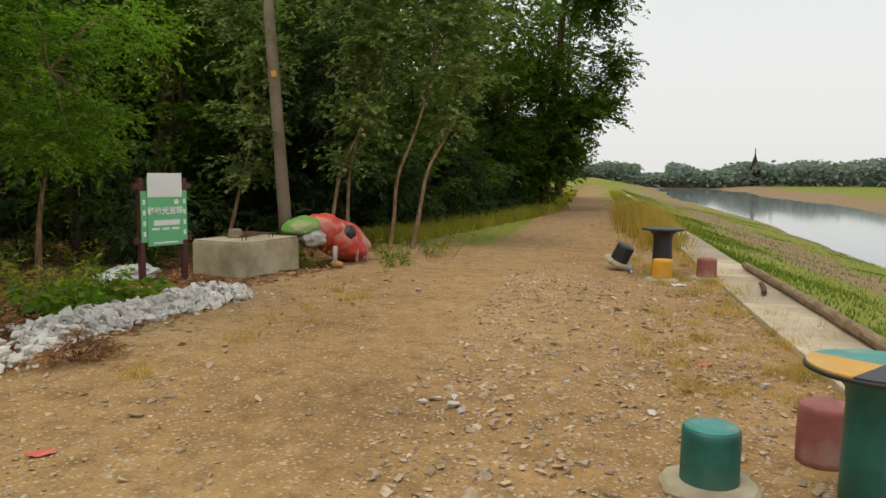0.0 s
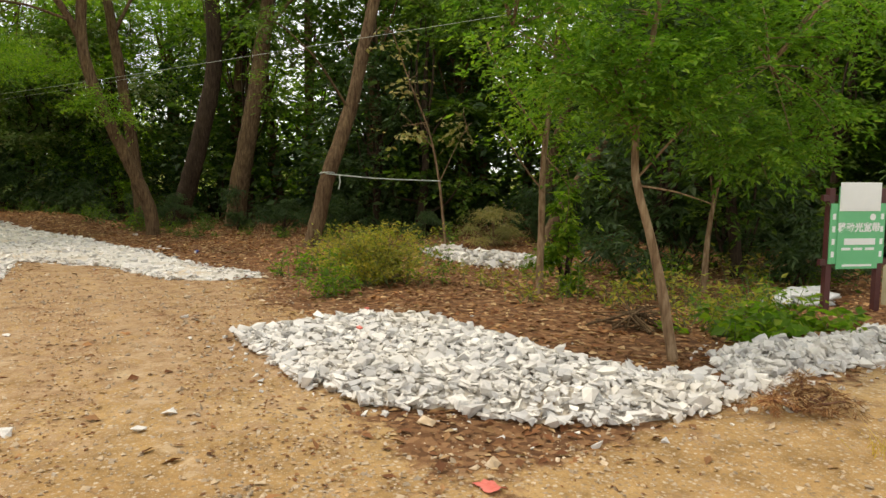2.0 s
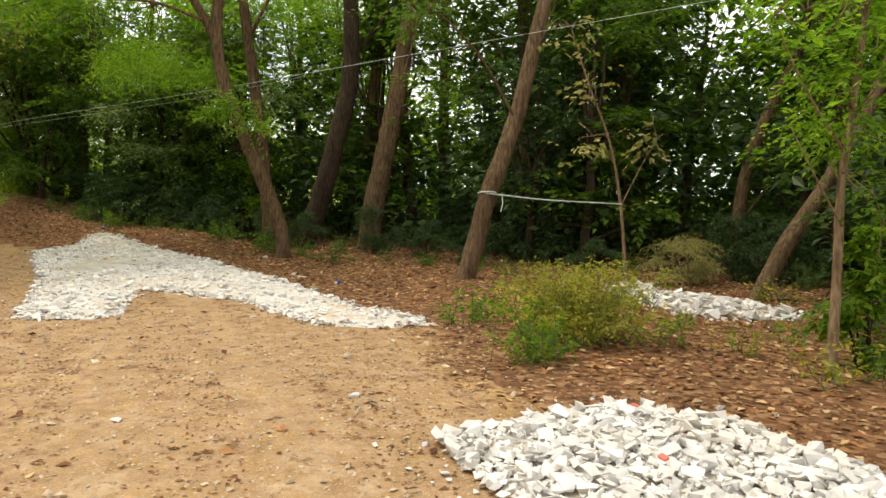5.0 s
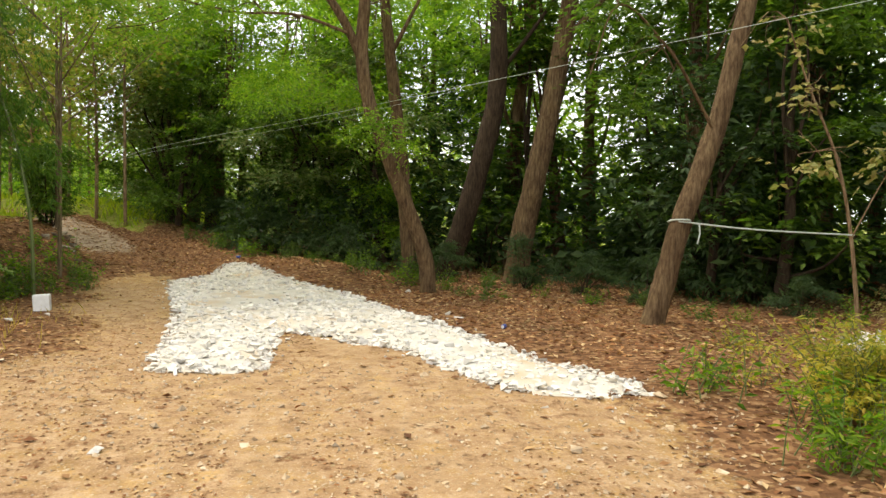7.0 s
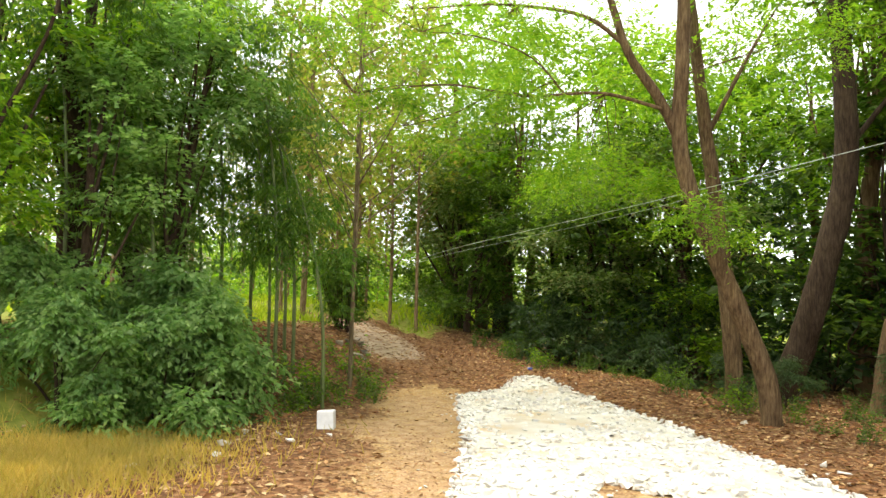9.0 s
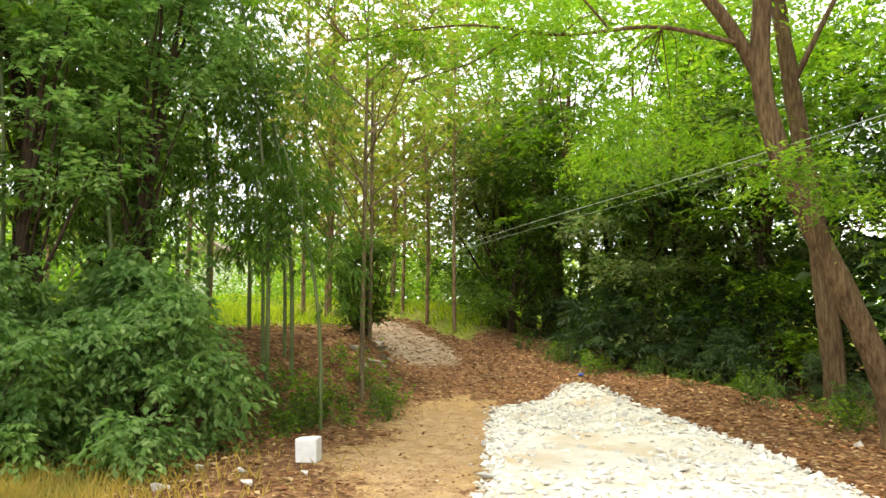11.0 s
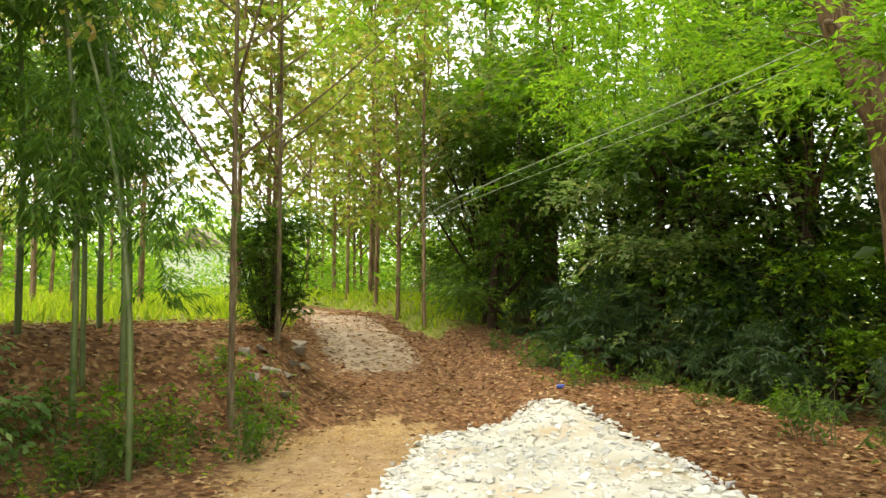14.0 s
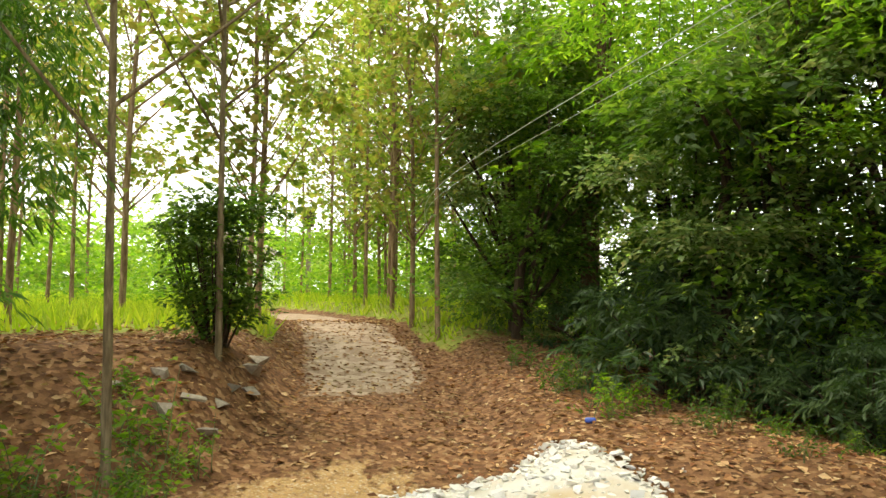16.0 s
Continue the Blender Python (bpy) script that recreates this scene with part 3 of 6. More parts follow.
def pile(poly, top, size, count, label, seed, near, edge=0.5, loose=120, dusty=0.0, tilt=0.22):
    """A low spread of broken stone on a dusty bed: near ones apart, the rest joined."""
    rng = np.random.default_rng(seed)
    xs, ys = np.array([p[0] for p in poly]), np.array([p[1] for p in poly])
    cx, cy = xs.mean(), ys.mean()
    base = thing("rubble_pile", pose(0, 0, 0), label, "rubble", "piles of broken stone")

    def mound(x, y):
        d = seg_dist(x, y, poly + poly[:1])
        return np.where(inside(x, y, poly), top * (0.25 + 0.75 * sstep(0, edge, d)) * (0.8 + 0.3 * wave(x, y, 2.2, seed)), 0)

    def scatter(n, grow=0.0):
        got = []
        while sum(map(len, got)) < n:
            q = np.stack([rng.uniform(xs.min() - grow, xs.max() + grow, 4 * n), rng.uniform(ys.min() - grow, ys.max() + grow, 4 * n)], 1)
            ok = inside(q[:, 0], q[:, 1], poly)
            if grow:
                ok = ~ok & (seg_dist(q[:, 0], q[:, 1], poly + poly[:1]) < grow * rng.uniform(0, 1, len(q)) ** 2)
            got.append(q[ok])
        return np.concatenate(got)[:n]

    step = 0.14
    gx, gy = np.meshgrid(np.arange(xs.min(), xs.max(), step), np.arange(ys.min(), ys.max(), step), indexing="ij")
    flush = sstep(0, 0.3, seg_dist(gx, gy, poly + poly[:1]))
    gz = height(gx, gy) + mound(gx, gy) * (0.8 if top > 0.095 else 1.0) * flush + (-0.012 if top > 0.095 else 0.008 * flush)
    nx, ny = gx.shape
    i, j = np.arange(nx - 1)[:, None] * ny, np.arange(ny - 1)[None, :]
    F = np.stack([i + j, i + ny + j, i + ny + j + 1, i + j + 1], -1).reshape(-1, 4)
    V = np.stack([gx.ravel(), gy.ravel(), gz.ravel()], 1)
    keep = inside(V[:, 0], V[:, 1], poly)[F].all(1)
    put("rubble_bed", build("rubble_bed", V, F[keep], True), M["bed"], base)
    q = scatter(count)
    if dusty:
        worn = sstep(0.25, 0.75, wave(q[:, 0], q[:, 1], 1.1, seed + 3)) * sstep(0.35, 0.9, seg_dist(q[:, 0], q[:, 1], poly + poly[:1]))
        q = q[rng.uniform(0, 1, len(q)) > dusty * worn]
        count = len(q)
    order = np.argsort(np.hypot(q[:, 0] - near[0], q[:, 1] - near[1]))
    q = q[order]
    z = height(q[:, 0], q[:, 1]) + mound(q[:, 0], q[:, 1])
    s = size * np.minimum(rng.lognormal(0, 0.45, count), 2.3)
    for k in range(min(290, count)):
        ob = put("stone", STONE_ME[rng.integers(10)], None, base)
        e = turn_of(rng, tilt)
        ob.matrix_basis = Matrix.LocRotScale((q[k, 0], q[k, 1], z[k] + rng.uniform(-0.15, 0.2) * s[k]), e, (s[k] * rng.uniform(0.8, 1.3), s[k] * rng.uniform(0.7, 1.1), s[k] * rng.uniform(0.7, 1.2)))
    if count > 290:
        P = np.column_stack([q[290:], z[290:] + rng.uniform(-0.25, 0.2, count - 290) * s[290:]])
        ob = put("broken_stone", heap("broken_stone", M["stone"], P, s[290:], rng, tilt), M["stone"], base)
        ob["kind"] = "stuff"
    o = scatter(loose, 0.5)
    P = np.column_stack([o, height(o[:, 0], o[:, 1]) + 0.01])
    ob = put("loose_rubble", heap("loose_rubble", M["stone"], P, 0.55 * size * rng.lognormal(0, 0.4, loose), rng), M["stone"], base)
    ob["kind"] = "stuff"


PILE_ROADSIDE = [(-9.2, -0.2), (-7.3, 0.3), (-6.6, 0.8), (-6.4, 1.3), (-6.0, 1.8), (-5.9, 2.4), (-6.0, 3.3), (-6.7, 3.5), (-7.1, 2.9), (-7.6, 2.6), (-8.3, 2.4), (-9.5, 2.0), (-10.0, 1.3), (-9.7, 0.5)]
PILE_SIGN = [(-7.3, 3.9), (-6.1, 3.4), (-6.5, 4.2), (-6.8, 5.2), (-6.9, 6.7), (-7.4, 7.1), (-7.8, 7.0), (-8.0, 6.3), (-7.6, 5.2), (-7.5, 4.4)]
PILE_TRACK = [(-13.9, -4.9), (-13.7, -4.4), (-13.9, -3.6), (-16.6, -4.1), (-16.0, -3.4), (-15.5, -2.5), (-14.2, -1.8), (-13.3, -1.2), (-13.2, -0.4), (-13.4, 0.2), (-14.2, 0.1), (-15.2, -0.7), (-17.0, -1.6), (-20.2, -3.4), (-22.9, -5.1), (-24.6, -6.9), (-24.9, -7.7), (-23.0, -8.4), (-17.4, -6.0)]
PILE_WOOD = [(-16.9, 3.5), (-17.4, 4.3), (-16.3, 4.6), (-15.3, 5.2), (-14.3, 5.6), (-13.7, 5.2), (-13.8, 4.4), (-14.3, 3.8), (-15.3, 3.5)]
pile(PILE_ROADSIDE, 0.20, 0.076, 5200, "low pile of broken white limestone beside the dirt road", 31, (-6.3, 1.2))
pile(PILE_SIGN, 0.15, 0.08, 2000, "heap of grey-white broken stone below the sign board", 32, (-6.3, 4.5), tilt=0.5)
pile(PILE_TRACK, 0.08, 0.07, 9500, "flattened spread of white crushed stone paving the track", 33, (-14.5, -4.0), dusty=0.92, tilt=0.13)
pile(PILE_WOOD, 0.10, 0.11, 800, "thin line of pale rubble at the edge of the wood", 34, (-14.5, 4.2), loose=60)


def gravel():
    """Loose pebbles all over the dirt road, too many to count."""
    rng = np.random.default_rng(12)
    n = 19000
    a, r = 1.5 + 26 * rng.uniform(0, 1, n) ** 1.7, rng.uniform(-5.2, 1.85, n)
    x1, y1, _ = on_road(a, r)
    m = 9000
    x2, y2 = rng.uniform(-14.5, -1, m), rng.uniform(-6.5, 2, m)
    x, y = np.concatenate([x1, x2]), np.concatenate([y1, y2])
    lit = zones(x, y)["litter"]
    k = rng.uniform(0, 1, len(x)) > lit * 0.9
    x, y = x[k], y[k]
    patch = 0.55 + 0.45 * wave(x, y, 0.8, 40)
    rolled = np.abs(road_axes(x, y)[1] + 1.9 + 0.25 * wave(x, y, 0.5, 42))
    patch = np.where(road_axes(x, y)[0] > 2.5, patch - 0.75 * sstep(1.0, 0.5, rolled), patch)
    k = rng.uniform(0, 1, len(x)) < np.clip(patch + 0.25, 0.12, 1)
    x, y = x[k], y[k]
    s = 0.024 * rng.lognormal(0, 0.5, len(x))
    m = 11000
    x4, y4 = rng.uniform(-14.5, -2, m), rng.uniform(-6.5, 2, m)
    k = (rng.uniform(0, 1, m) > zones(x4, y4)["litter"] * 1.1) & (wave(x4, y4, 1.1, 41) > -0.35)
    x, y, s = np.concatenate([x, x4[k]]), np.concatenate([y, y4[k]]), np.concatenate([s, 0.026 * rng.lognormal(0, 0.45, int(k.sum()))])
    a3, r3 = rng.uniform(1.8, 12, 6500), rng.uniform(-1.3, 1.85, 6500)
    x3, y3, _ = on_road(a3, r3)
    x, y, s = np.concatenate([x, x3]), np.concatenate([y, y3]), np.concatenate([s, 0.030 * rng.lognormal(0, 0.55, 6500)])
    P = np.column_stack([x, y, height(x, y) + s * 0.1])
    close = np.hypot(x + 1.0, y - 3.5) < 3.4
    flat_chips = [(V * np.array([1, 1, 0.75]), F) for V, F in STONE_ARR]
    for part_of, kinds in ((close, flat_chips + ROUND_ARR[:4]), (~close, PEBBLE_ARR)):
        me = heap("gravel", M["pebble"], P[part_of], s[part_of], rng, 0.25, kinds)
        tagged(put("gravel", me, M["pebble"]), "loose brown and grey pebbles strewn over the road", "gravel", kind="stuff")


gravel()


def litter():
    rng = np.random.default_rng(13)
    n = 90000
    x, y = rng.uniform(-33, -5, n), rng.uniform(-17, 10, n)
    z = zones(x, y)
    k = rng.uniform(0, 1, n) < np.where(z["litter"] > 0.2, z["litter"] * 1.1, 0.03) * (1 - 0.9 * z["grass"])
    x, y = x[k], y[k]
    P = np.column_stack([x, y, height(x, y) + 0.012])
    V, F = foliage(P, 0.10, 0.05, rng, 0.0, 0.30)
    n = 66000
    x, y = rng.uniform(-26, -4, n), rng.uniform(-11, 2.5, n)
    k = (rng.uniform(0, 1, n) < sstep(-0.9, 0.9, wave(x, y, 0.9, 43)) * sstep(-3.5, -8, x)) & ~inside(x, y, PILE_TRACK) & (zones(x, y)["dust"] < 0.12)
    x, y = x[k], y[k]
    W, G = foliage(np.column_stack([x, y, height(x, y) + 0.006]), 0.042, 0.022, rng, 0.0, 0.2)
    V, F = joined([(V, F), (W, G)])
    tagged(put("leaf_litter", build("leaf_litter", V, F), M["litter"]), "carpet of dry red-brown and tan fallen leaves", "leaves", kind="stuff")


litter()


def blades(name, x, y, tall, wide, mat, label, rng, lean=0.35):
    n = len(x)
    z = height(x, y)
    h = tall * rng.uniform(0.5, 1.3, n)
    a = rng.uniform(0, 6.28, n)
    c, s = np.cos(a) * wide / 2, np.sin(a) * wide / 2
    l = rng.standard_normal((n, 2)) * (lean * h)[:, None]
    V = np.stack([np.column_stack([x - c, y - s, z - 0.01]), np.column_stack([x + c, y + s, z - 0.01]), np.column_stack([x + l[:, 0], y + l[:, 1], z + h])], 1)
    return tagged(put(name, build(name, V.reshape(-1, 3), np.arange(3 * n).reshape(n, 3)), mat), label, "grass", kind="stuff")


def grasses():
    rng = np.random.default_rng(14)
    n = 60000
    a, r = 4 + 70 * rng.uniform(0, 1, n) ** 1.5, 2.66 + 12 * rng.uniform(0, 1, n) ** 1.4
    k = rng.uniform(0, 1, n) < 0.25 + 0.75 * (wave(a, r, 0.6, 50) > -0.2) * ((r < 5.3) | (r > 10))
    x, y, _ = on_road(a[k], r[k])
    blades("bank_grass", x, y, 0.09, 0.03, M["grass"], "short green grass on the slope down to the river", rng)
    n = 9000
    a, r = rng.normal(24, 3.6, n), rng.normal(1.5, 0.28, n)
    k = (a > 16)
    x, y, _ = on_road(a[k], r[k] + (a[k] - 24) * -0.01)
    blades("dry_grass", x, y, 0.58, 0.03, M["grass_dry"], "tall tuft of straw-yellow dry grass at the road's edge", rng, 0.22)
    n = 22000
    a, r = 16 + 44 * rng.uniform(0, 1, n) ** 1.3, rng.uniform(0, 1, n)
    r = np.where(rng.uniform(0, 1, n) < 0.72, -4.4 + 2.9 * sstep(12, 34, a) - r * 1.6 + 0.3, 1.7 + 0.9 * (r - 0.5) + 0 * a)
    k = (r < 0) | (a > 28)
    x, y, _ = on_road(a[k], r[k])
    blades("verge_grass", x, y, 0.30, 0.03, M["leaf_weed"], "yellow-green weeds and grass along the wood's edge", rng, 0.4)
    n = 16000
    x, y = rng.normal(-13.6, 1.4, n), rng.normal(-9.6, 0.9, n)
    blades("rough_grass", x, y, 0.15, 0.02, M["grass_dry"], "yellow rough grass below the thicket", rng, 0.5)
    n = 60000
    x, y = rng.uniform(-60, -20, n), rng.uniform(-55, -12, n)
    k = zones(x, y)["grass"] > 0.5
    x, y = x[k], y[k]
    blades("meadow_grass", x, y, 0.30, 0.06, M["grass_meadow"], "bright green meadow grass beyond the earth bank", rng, 0.4)
    n = 5200
    c = rng.integers(0, 130, n)
    cr = np.random.default_rng(15)
    ca, cc = cr.uniform(3, 16, 130), cr.choice([-3.2, 0.9, 1.75, 1.8, 1.85], 130) + cr.normal(0, 0.22, 130)
    x, y, _ = on_road(ca[c] + rng.normal(0, 0.07, n), cc[c] + rng.normal(0, 0.07, n))
    blades("dry_tufts", x, y, 0.14, 0.008, M["grass_dry"], "small dry grass tufts among the gravel", rng, 0.6)


grasses()

# ---------------------------------------------------------------- trees and shrubs
def plant(name, m, label, category, wood, bark, crown, leaf, group="", sides=8):
    """One tree or shrub: trunk, boughs and crown under an Empty at its base."""
    e = thing(name, m, label, category, group)
    trunk, boughs = wood
    if trunk:
        put("trunk", build("trunk", *joined([tube(p, a, b, 12 if a > 0.08 else sides, 0.045) for p, a, b in trunk]), True), bark, e)
    if boughs:
        put("branching_stem", build("branching_stem", *joined([tube(p, a, b, 4, 0.05) for p, a, b in boughs]), True), bark, e)["kind"] = "stuff"
    if crown is not None:
        put("crown", build("crown", *crown), leaf, e)
    return e


def limbs(rng, start, blobs, r, n):
    """Thin boughs from points of the stem to the middles of the leaf masses."""
    out = []
    for c, rad, _ in blobs[:n]:
        c = np.asarray(c, float)
        s = np.asarray(start, float) + (c - np.asarray(start)) * np.array([0, 0, rng.uniform(0.1, 0.5)])
        mid = (s + c) / 2 + rng.normal(0, 0.15, 3)
        out.append(([s, mid, c + rng.normal(0, 0.2, 3)], r * rng.uniform(0.5, 1), 0.012))
    return out


def broad_tree(seed, tall, spread, low, leaf, bark, label, n=170, size=0.15):
    rng = np.random.default_rng(seed)
    lean = rng.normal(0, 0.5, 2)
    top = np.array([lean[0], lean[1], tall * 0.8])
    trunk = [([(0, 0, -0.1), (lean[0] * 0.2 + 0.1, lean[1] * 0.2, tall * 0.25), (lean[0] * 0.6, lean[1] * 0.6 + 0.1, tall * 0.55), top], 0.018 * tall + 0.02, 0.03)]
    blobs = []
    for k in range(17):
        a, q = rng.uniform(0, 6.28), rng.uniform(0.15, 0.85)
        z = low + (tall - low) * rng.uniform(0.08, 0.95)
        w = spread * (0.55 if z > tall * 0.8 else 0.8)
        blobs.append(((lean[0] * z / tall + w * q * math.cos(a), lean[1] * z / tall + w * q * math.sin(a), z), (spread * 0.44, spread * 0.44, (tall - low) * 0.075), n // 4))
    pts = clumps(blobs, 13, 0.2 + 0.35 * size, rng)
    return plant("tree", pose(0, 0, 0), label, "tree", (trunk, limbs(rng, (lean[0] * 0.4, lean[1] * 0.4, low * 0.6), blobs, 0.06, 9)), bark, foliage(pts, size, size * 0.5, rng), leaf, "trees of the wood")


def shrub(seed, tall, wide, leaf, bark, label, n=90, size=0.09, narrow=0.45, stems=7, name="shrub", droop=0.25, group="shrubs of the undergrowth"):
    rng = np.random.default_rng(seed)
    blobs = []
    for k in range(13):
        a, q, f = rng.uniform(0, 6.28), rng.uniform(0.05, 0.85), rng.uniform(0.16, 0.40)
        z = tall * rng.uniform(0.15, 1.0) * (1.08 - 0.45 * q)
        blobs.append(((wide * q * math.cos(a), wide * q * math.sin(a), z), (wide * f, wide * f, tall * f * 0.55), max(3, int(n * 5 * f * f))))
    pts = clumps(blobs, 10, 0.1 * wide, rng, 0.1)
    pts = pts[pts[:, 2] > 0.04]
    st = [([(rng.normal(0, 0.06), rng.normal(0, 0.06), -0.05), (b[0][0] * 0.5, b[0][1] * 0.5, b[0][2] * 0.6), b[0]], 0.018 + 0.006 * tall, 0.006) for b in (blobs * 2)[:stems]]
    return plant(name, pose(0, 0, 0), label, "shrub", ([], st), bark, foliage(pts, size, size * narrow, rng, droop), leaf, group)


def weed(seed, tall, wide, leaf, label, stems=11, per=13, size=0.075, narrow=0.4, name="weed", group="low weeds"):
    """A loose weed: thin uneven stems with leaves along them."""
    rng = np.random.default_rng(seed)
    st, pts = [], []
    for k in range(stems):
        a, q, h = rng.uniform(0, 6.28), wide * rng.uniform(0.15, 1.0), tall * rng.uniform(0.35, 1.1)
        b0 = np.array([rng.normal(0, 0.35 * wide), rng.normal(0, 0.35 * wide), -0.03])
        e = b0 + np.array([q * math.cos(a), q * math.sin(a), h])
        st.append(tube([b0, b0 * 0.5 + e * 0.5 + (0, 0, 0.12 * h), e], 0.006, 0.002, 4, 0.05, rng=rng))
        f = rng.uniform(0.2, 1.0, per)[:, None]
        pts.append(b0 + (e - b0) * f + np.array([0, 0, 0.4 * h]) * f * (1 - f) + rng.normal(0, 0.035, (per, 3)))
    e = thing(name, pose(0, 0, 0), label, "weed", group)
    put("branching_stem", build("branching_stem", *joined(st), True), M["bamboo"], e)["kind"] = "stuff"
    put("foliage", build("foliage", *foliage(np.concatenate(pts), size, size * narrow, rng, 0.2, 0.6)), leaf, e)
    return e


def poplar(seed, tall, label):
    rng = np.random.default_rng(seed)
    trunk = [([(0, 0, -0.1), (0.04, 0.03, tall * 0.3), (rng.normal(0, 0.12), rng.normal(0, 0.12), tall * 0.65), (rng.normal(0, 0.2), rng.normal(0, 0.2), tall)], 0.058, 0.012)]
    boughs, blobs = [], []
    for k in range(24):
        z = tall * rng.uniform(0.16, 0.92)
        a, l = rng.uniform(0, 6.28), rng.uniform(0.7, 1.6) * (1.15 - z / tall)
        e = (l * math.cos(a), l * math.sin(a), z + l * 1.15)
        boughs.append(([(0, 0, z), (e[0] * 0.45, e[1] * 0.45, z + l * 0.45), e], 0.022, 0.005))
        blobs.append((e, (0.7, 0.7, 0.6), 15))
    pts = clumps(blobs, 7, 0.16, rng)
    return plant("poplar_tree", pose(0, 0, 0), label, "tree", (trunk, boughs), M["bark_pale"], foliage(pts, 0.15, 0.12, rng, 0.5, 0.8), M["leaf_poplar"], "young poplars", 7)


def bamboo(seed, tall, label, lean):
    """A culm with swollen nodes that arches over at its top, with drooping leaf sprays."""
    rng = np.random.default_rng(seed)
    d = np.array(lean)
    path = [(0, 0, -0.05), (d[0] * 0.05, d[1] * 0.05, tall * 0.3), (d[0] * 0.3, d[1] * 0.3, tall * 0.62), (d[0] * 0.65, d[1] * 0.65, tall * 0.86), (d[0], d[1], tall)]
    blobs, boughs = [], []
    for k in range(24):
        f = rng.uniform(0.28, 1.0)
        c = np.array([np.interp(f, [0, 0.3, 0.62, 0.86, 1], [p[i] for p in path]) for i in range(3)])
        e = c + np.array([rng.normal(0, 0.45), rng.normal(0, 0.45), rng.uniform(-0.15, 0.3)])
        boughs.append(([c, (c + e) / 2 + (0, 0, 0.1), e], 0.008, 0.003))
        blobs.append((e, (0.5, 0.5, 0.35), 20))
    pts = clumps(blobs, 8, 0.13, rng)
    e = plant("bamboo", pose(0, 0, 0), label, "bamboo", ([(path, 0.036, 0.010)], boughs), M["bamboo"], foliage(pts, 0.15, 0.026, rng, 1.3, 0.5), M["leaf_bamboo"], "bamboo stems", 8)
    for k in range(1, 8):
        f = 0.07 * k
        c = [np.interp(f, [0, 0.3, 0.62, 0.86, 1], [p[i] for p in path]) for i in range(3)]
        part("node", lathe([(0.034 - 0.003 * f, -0.008), (0.041 - 0.012 * f, 0), (0.034 - 0.003 * f, 0.008)], 8), M["bamboo"], e, at=pose(*c))
    return e


def stand(x, y, turn=0, scale=1.0, lift=0.0):
    return pose(x, y, float(height(x, y)) + lift, 0, 0, turn) @ Matrix.Scale(scale, 4)


def spread_copies(protos, spots, rng, lo=0.85, hi=1.15, lift=-0.03):
    """Each first one takes the first spots, copies take the rest."""
    for k, (x, y) in enumerate(spots):
        p = protos[k % len(protos)]
        m = stand(x, y, rng.uniform(0, 360), rng.uniform(lo, hi), lift)
        if k < len(protos):
            p.matrix_basis = m
        else:
            copy_thing(p, m)


def along_line(line, step, back, jitter, rng):
    """Spots along a polyline, set back to its left side."""
    out = []
    for (ax, ay), (bx, by) in zip(line, line[1:]):
        L = math.hypot(bx - ax, by - ay)
        nx, ny = -(by - ay) / L, (bx - ax) / L
        for k in range(max(1, int(L / step + 0.5))):
            t = (k + 0.5) / max(1, int(L / step + 0.5))
            out.append((ax + (bx - ax) * t + nx * back + rng.normal(0, jitter), ay + (by - ay) * t + ny * back + rng.normal(0, jitter)))
    return out


# The wood's front edge, from the far road, past the big trunks, to the bank path.
EDGE = [(-19.0, 44.0), (-14.0, 29.0), (-11.4, 18.0), (-11.2, 13.0), (-12.0, 10.2), (-15.8, 7.6), (-18.4, 5.2), (-19.0, 2.6), (-21.0, 0.6), (-23.8, -1.6), (-26.0, -4.2), (-27.4, -6.6), (-28.8, -8.9), (-30.6, -10.8)]
EDGE = EDGE[::-1]                      # the wood lies to the left when walked this way


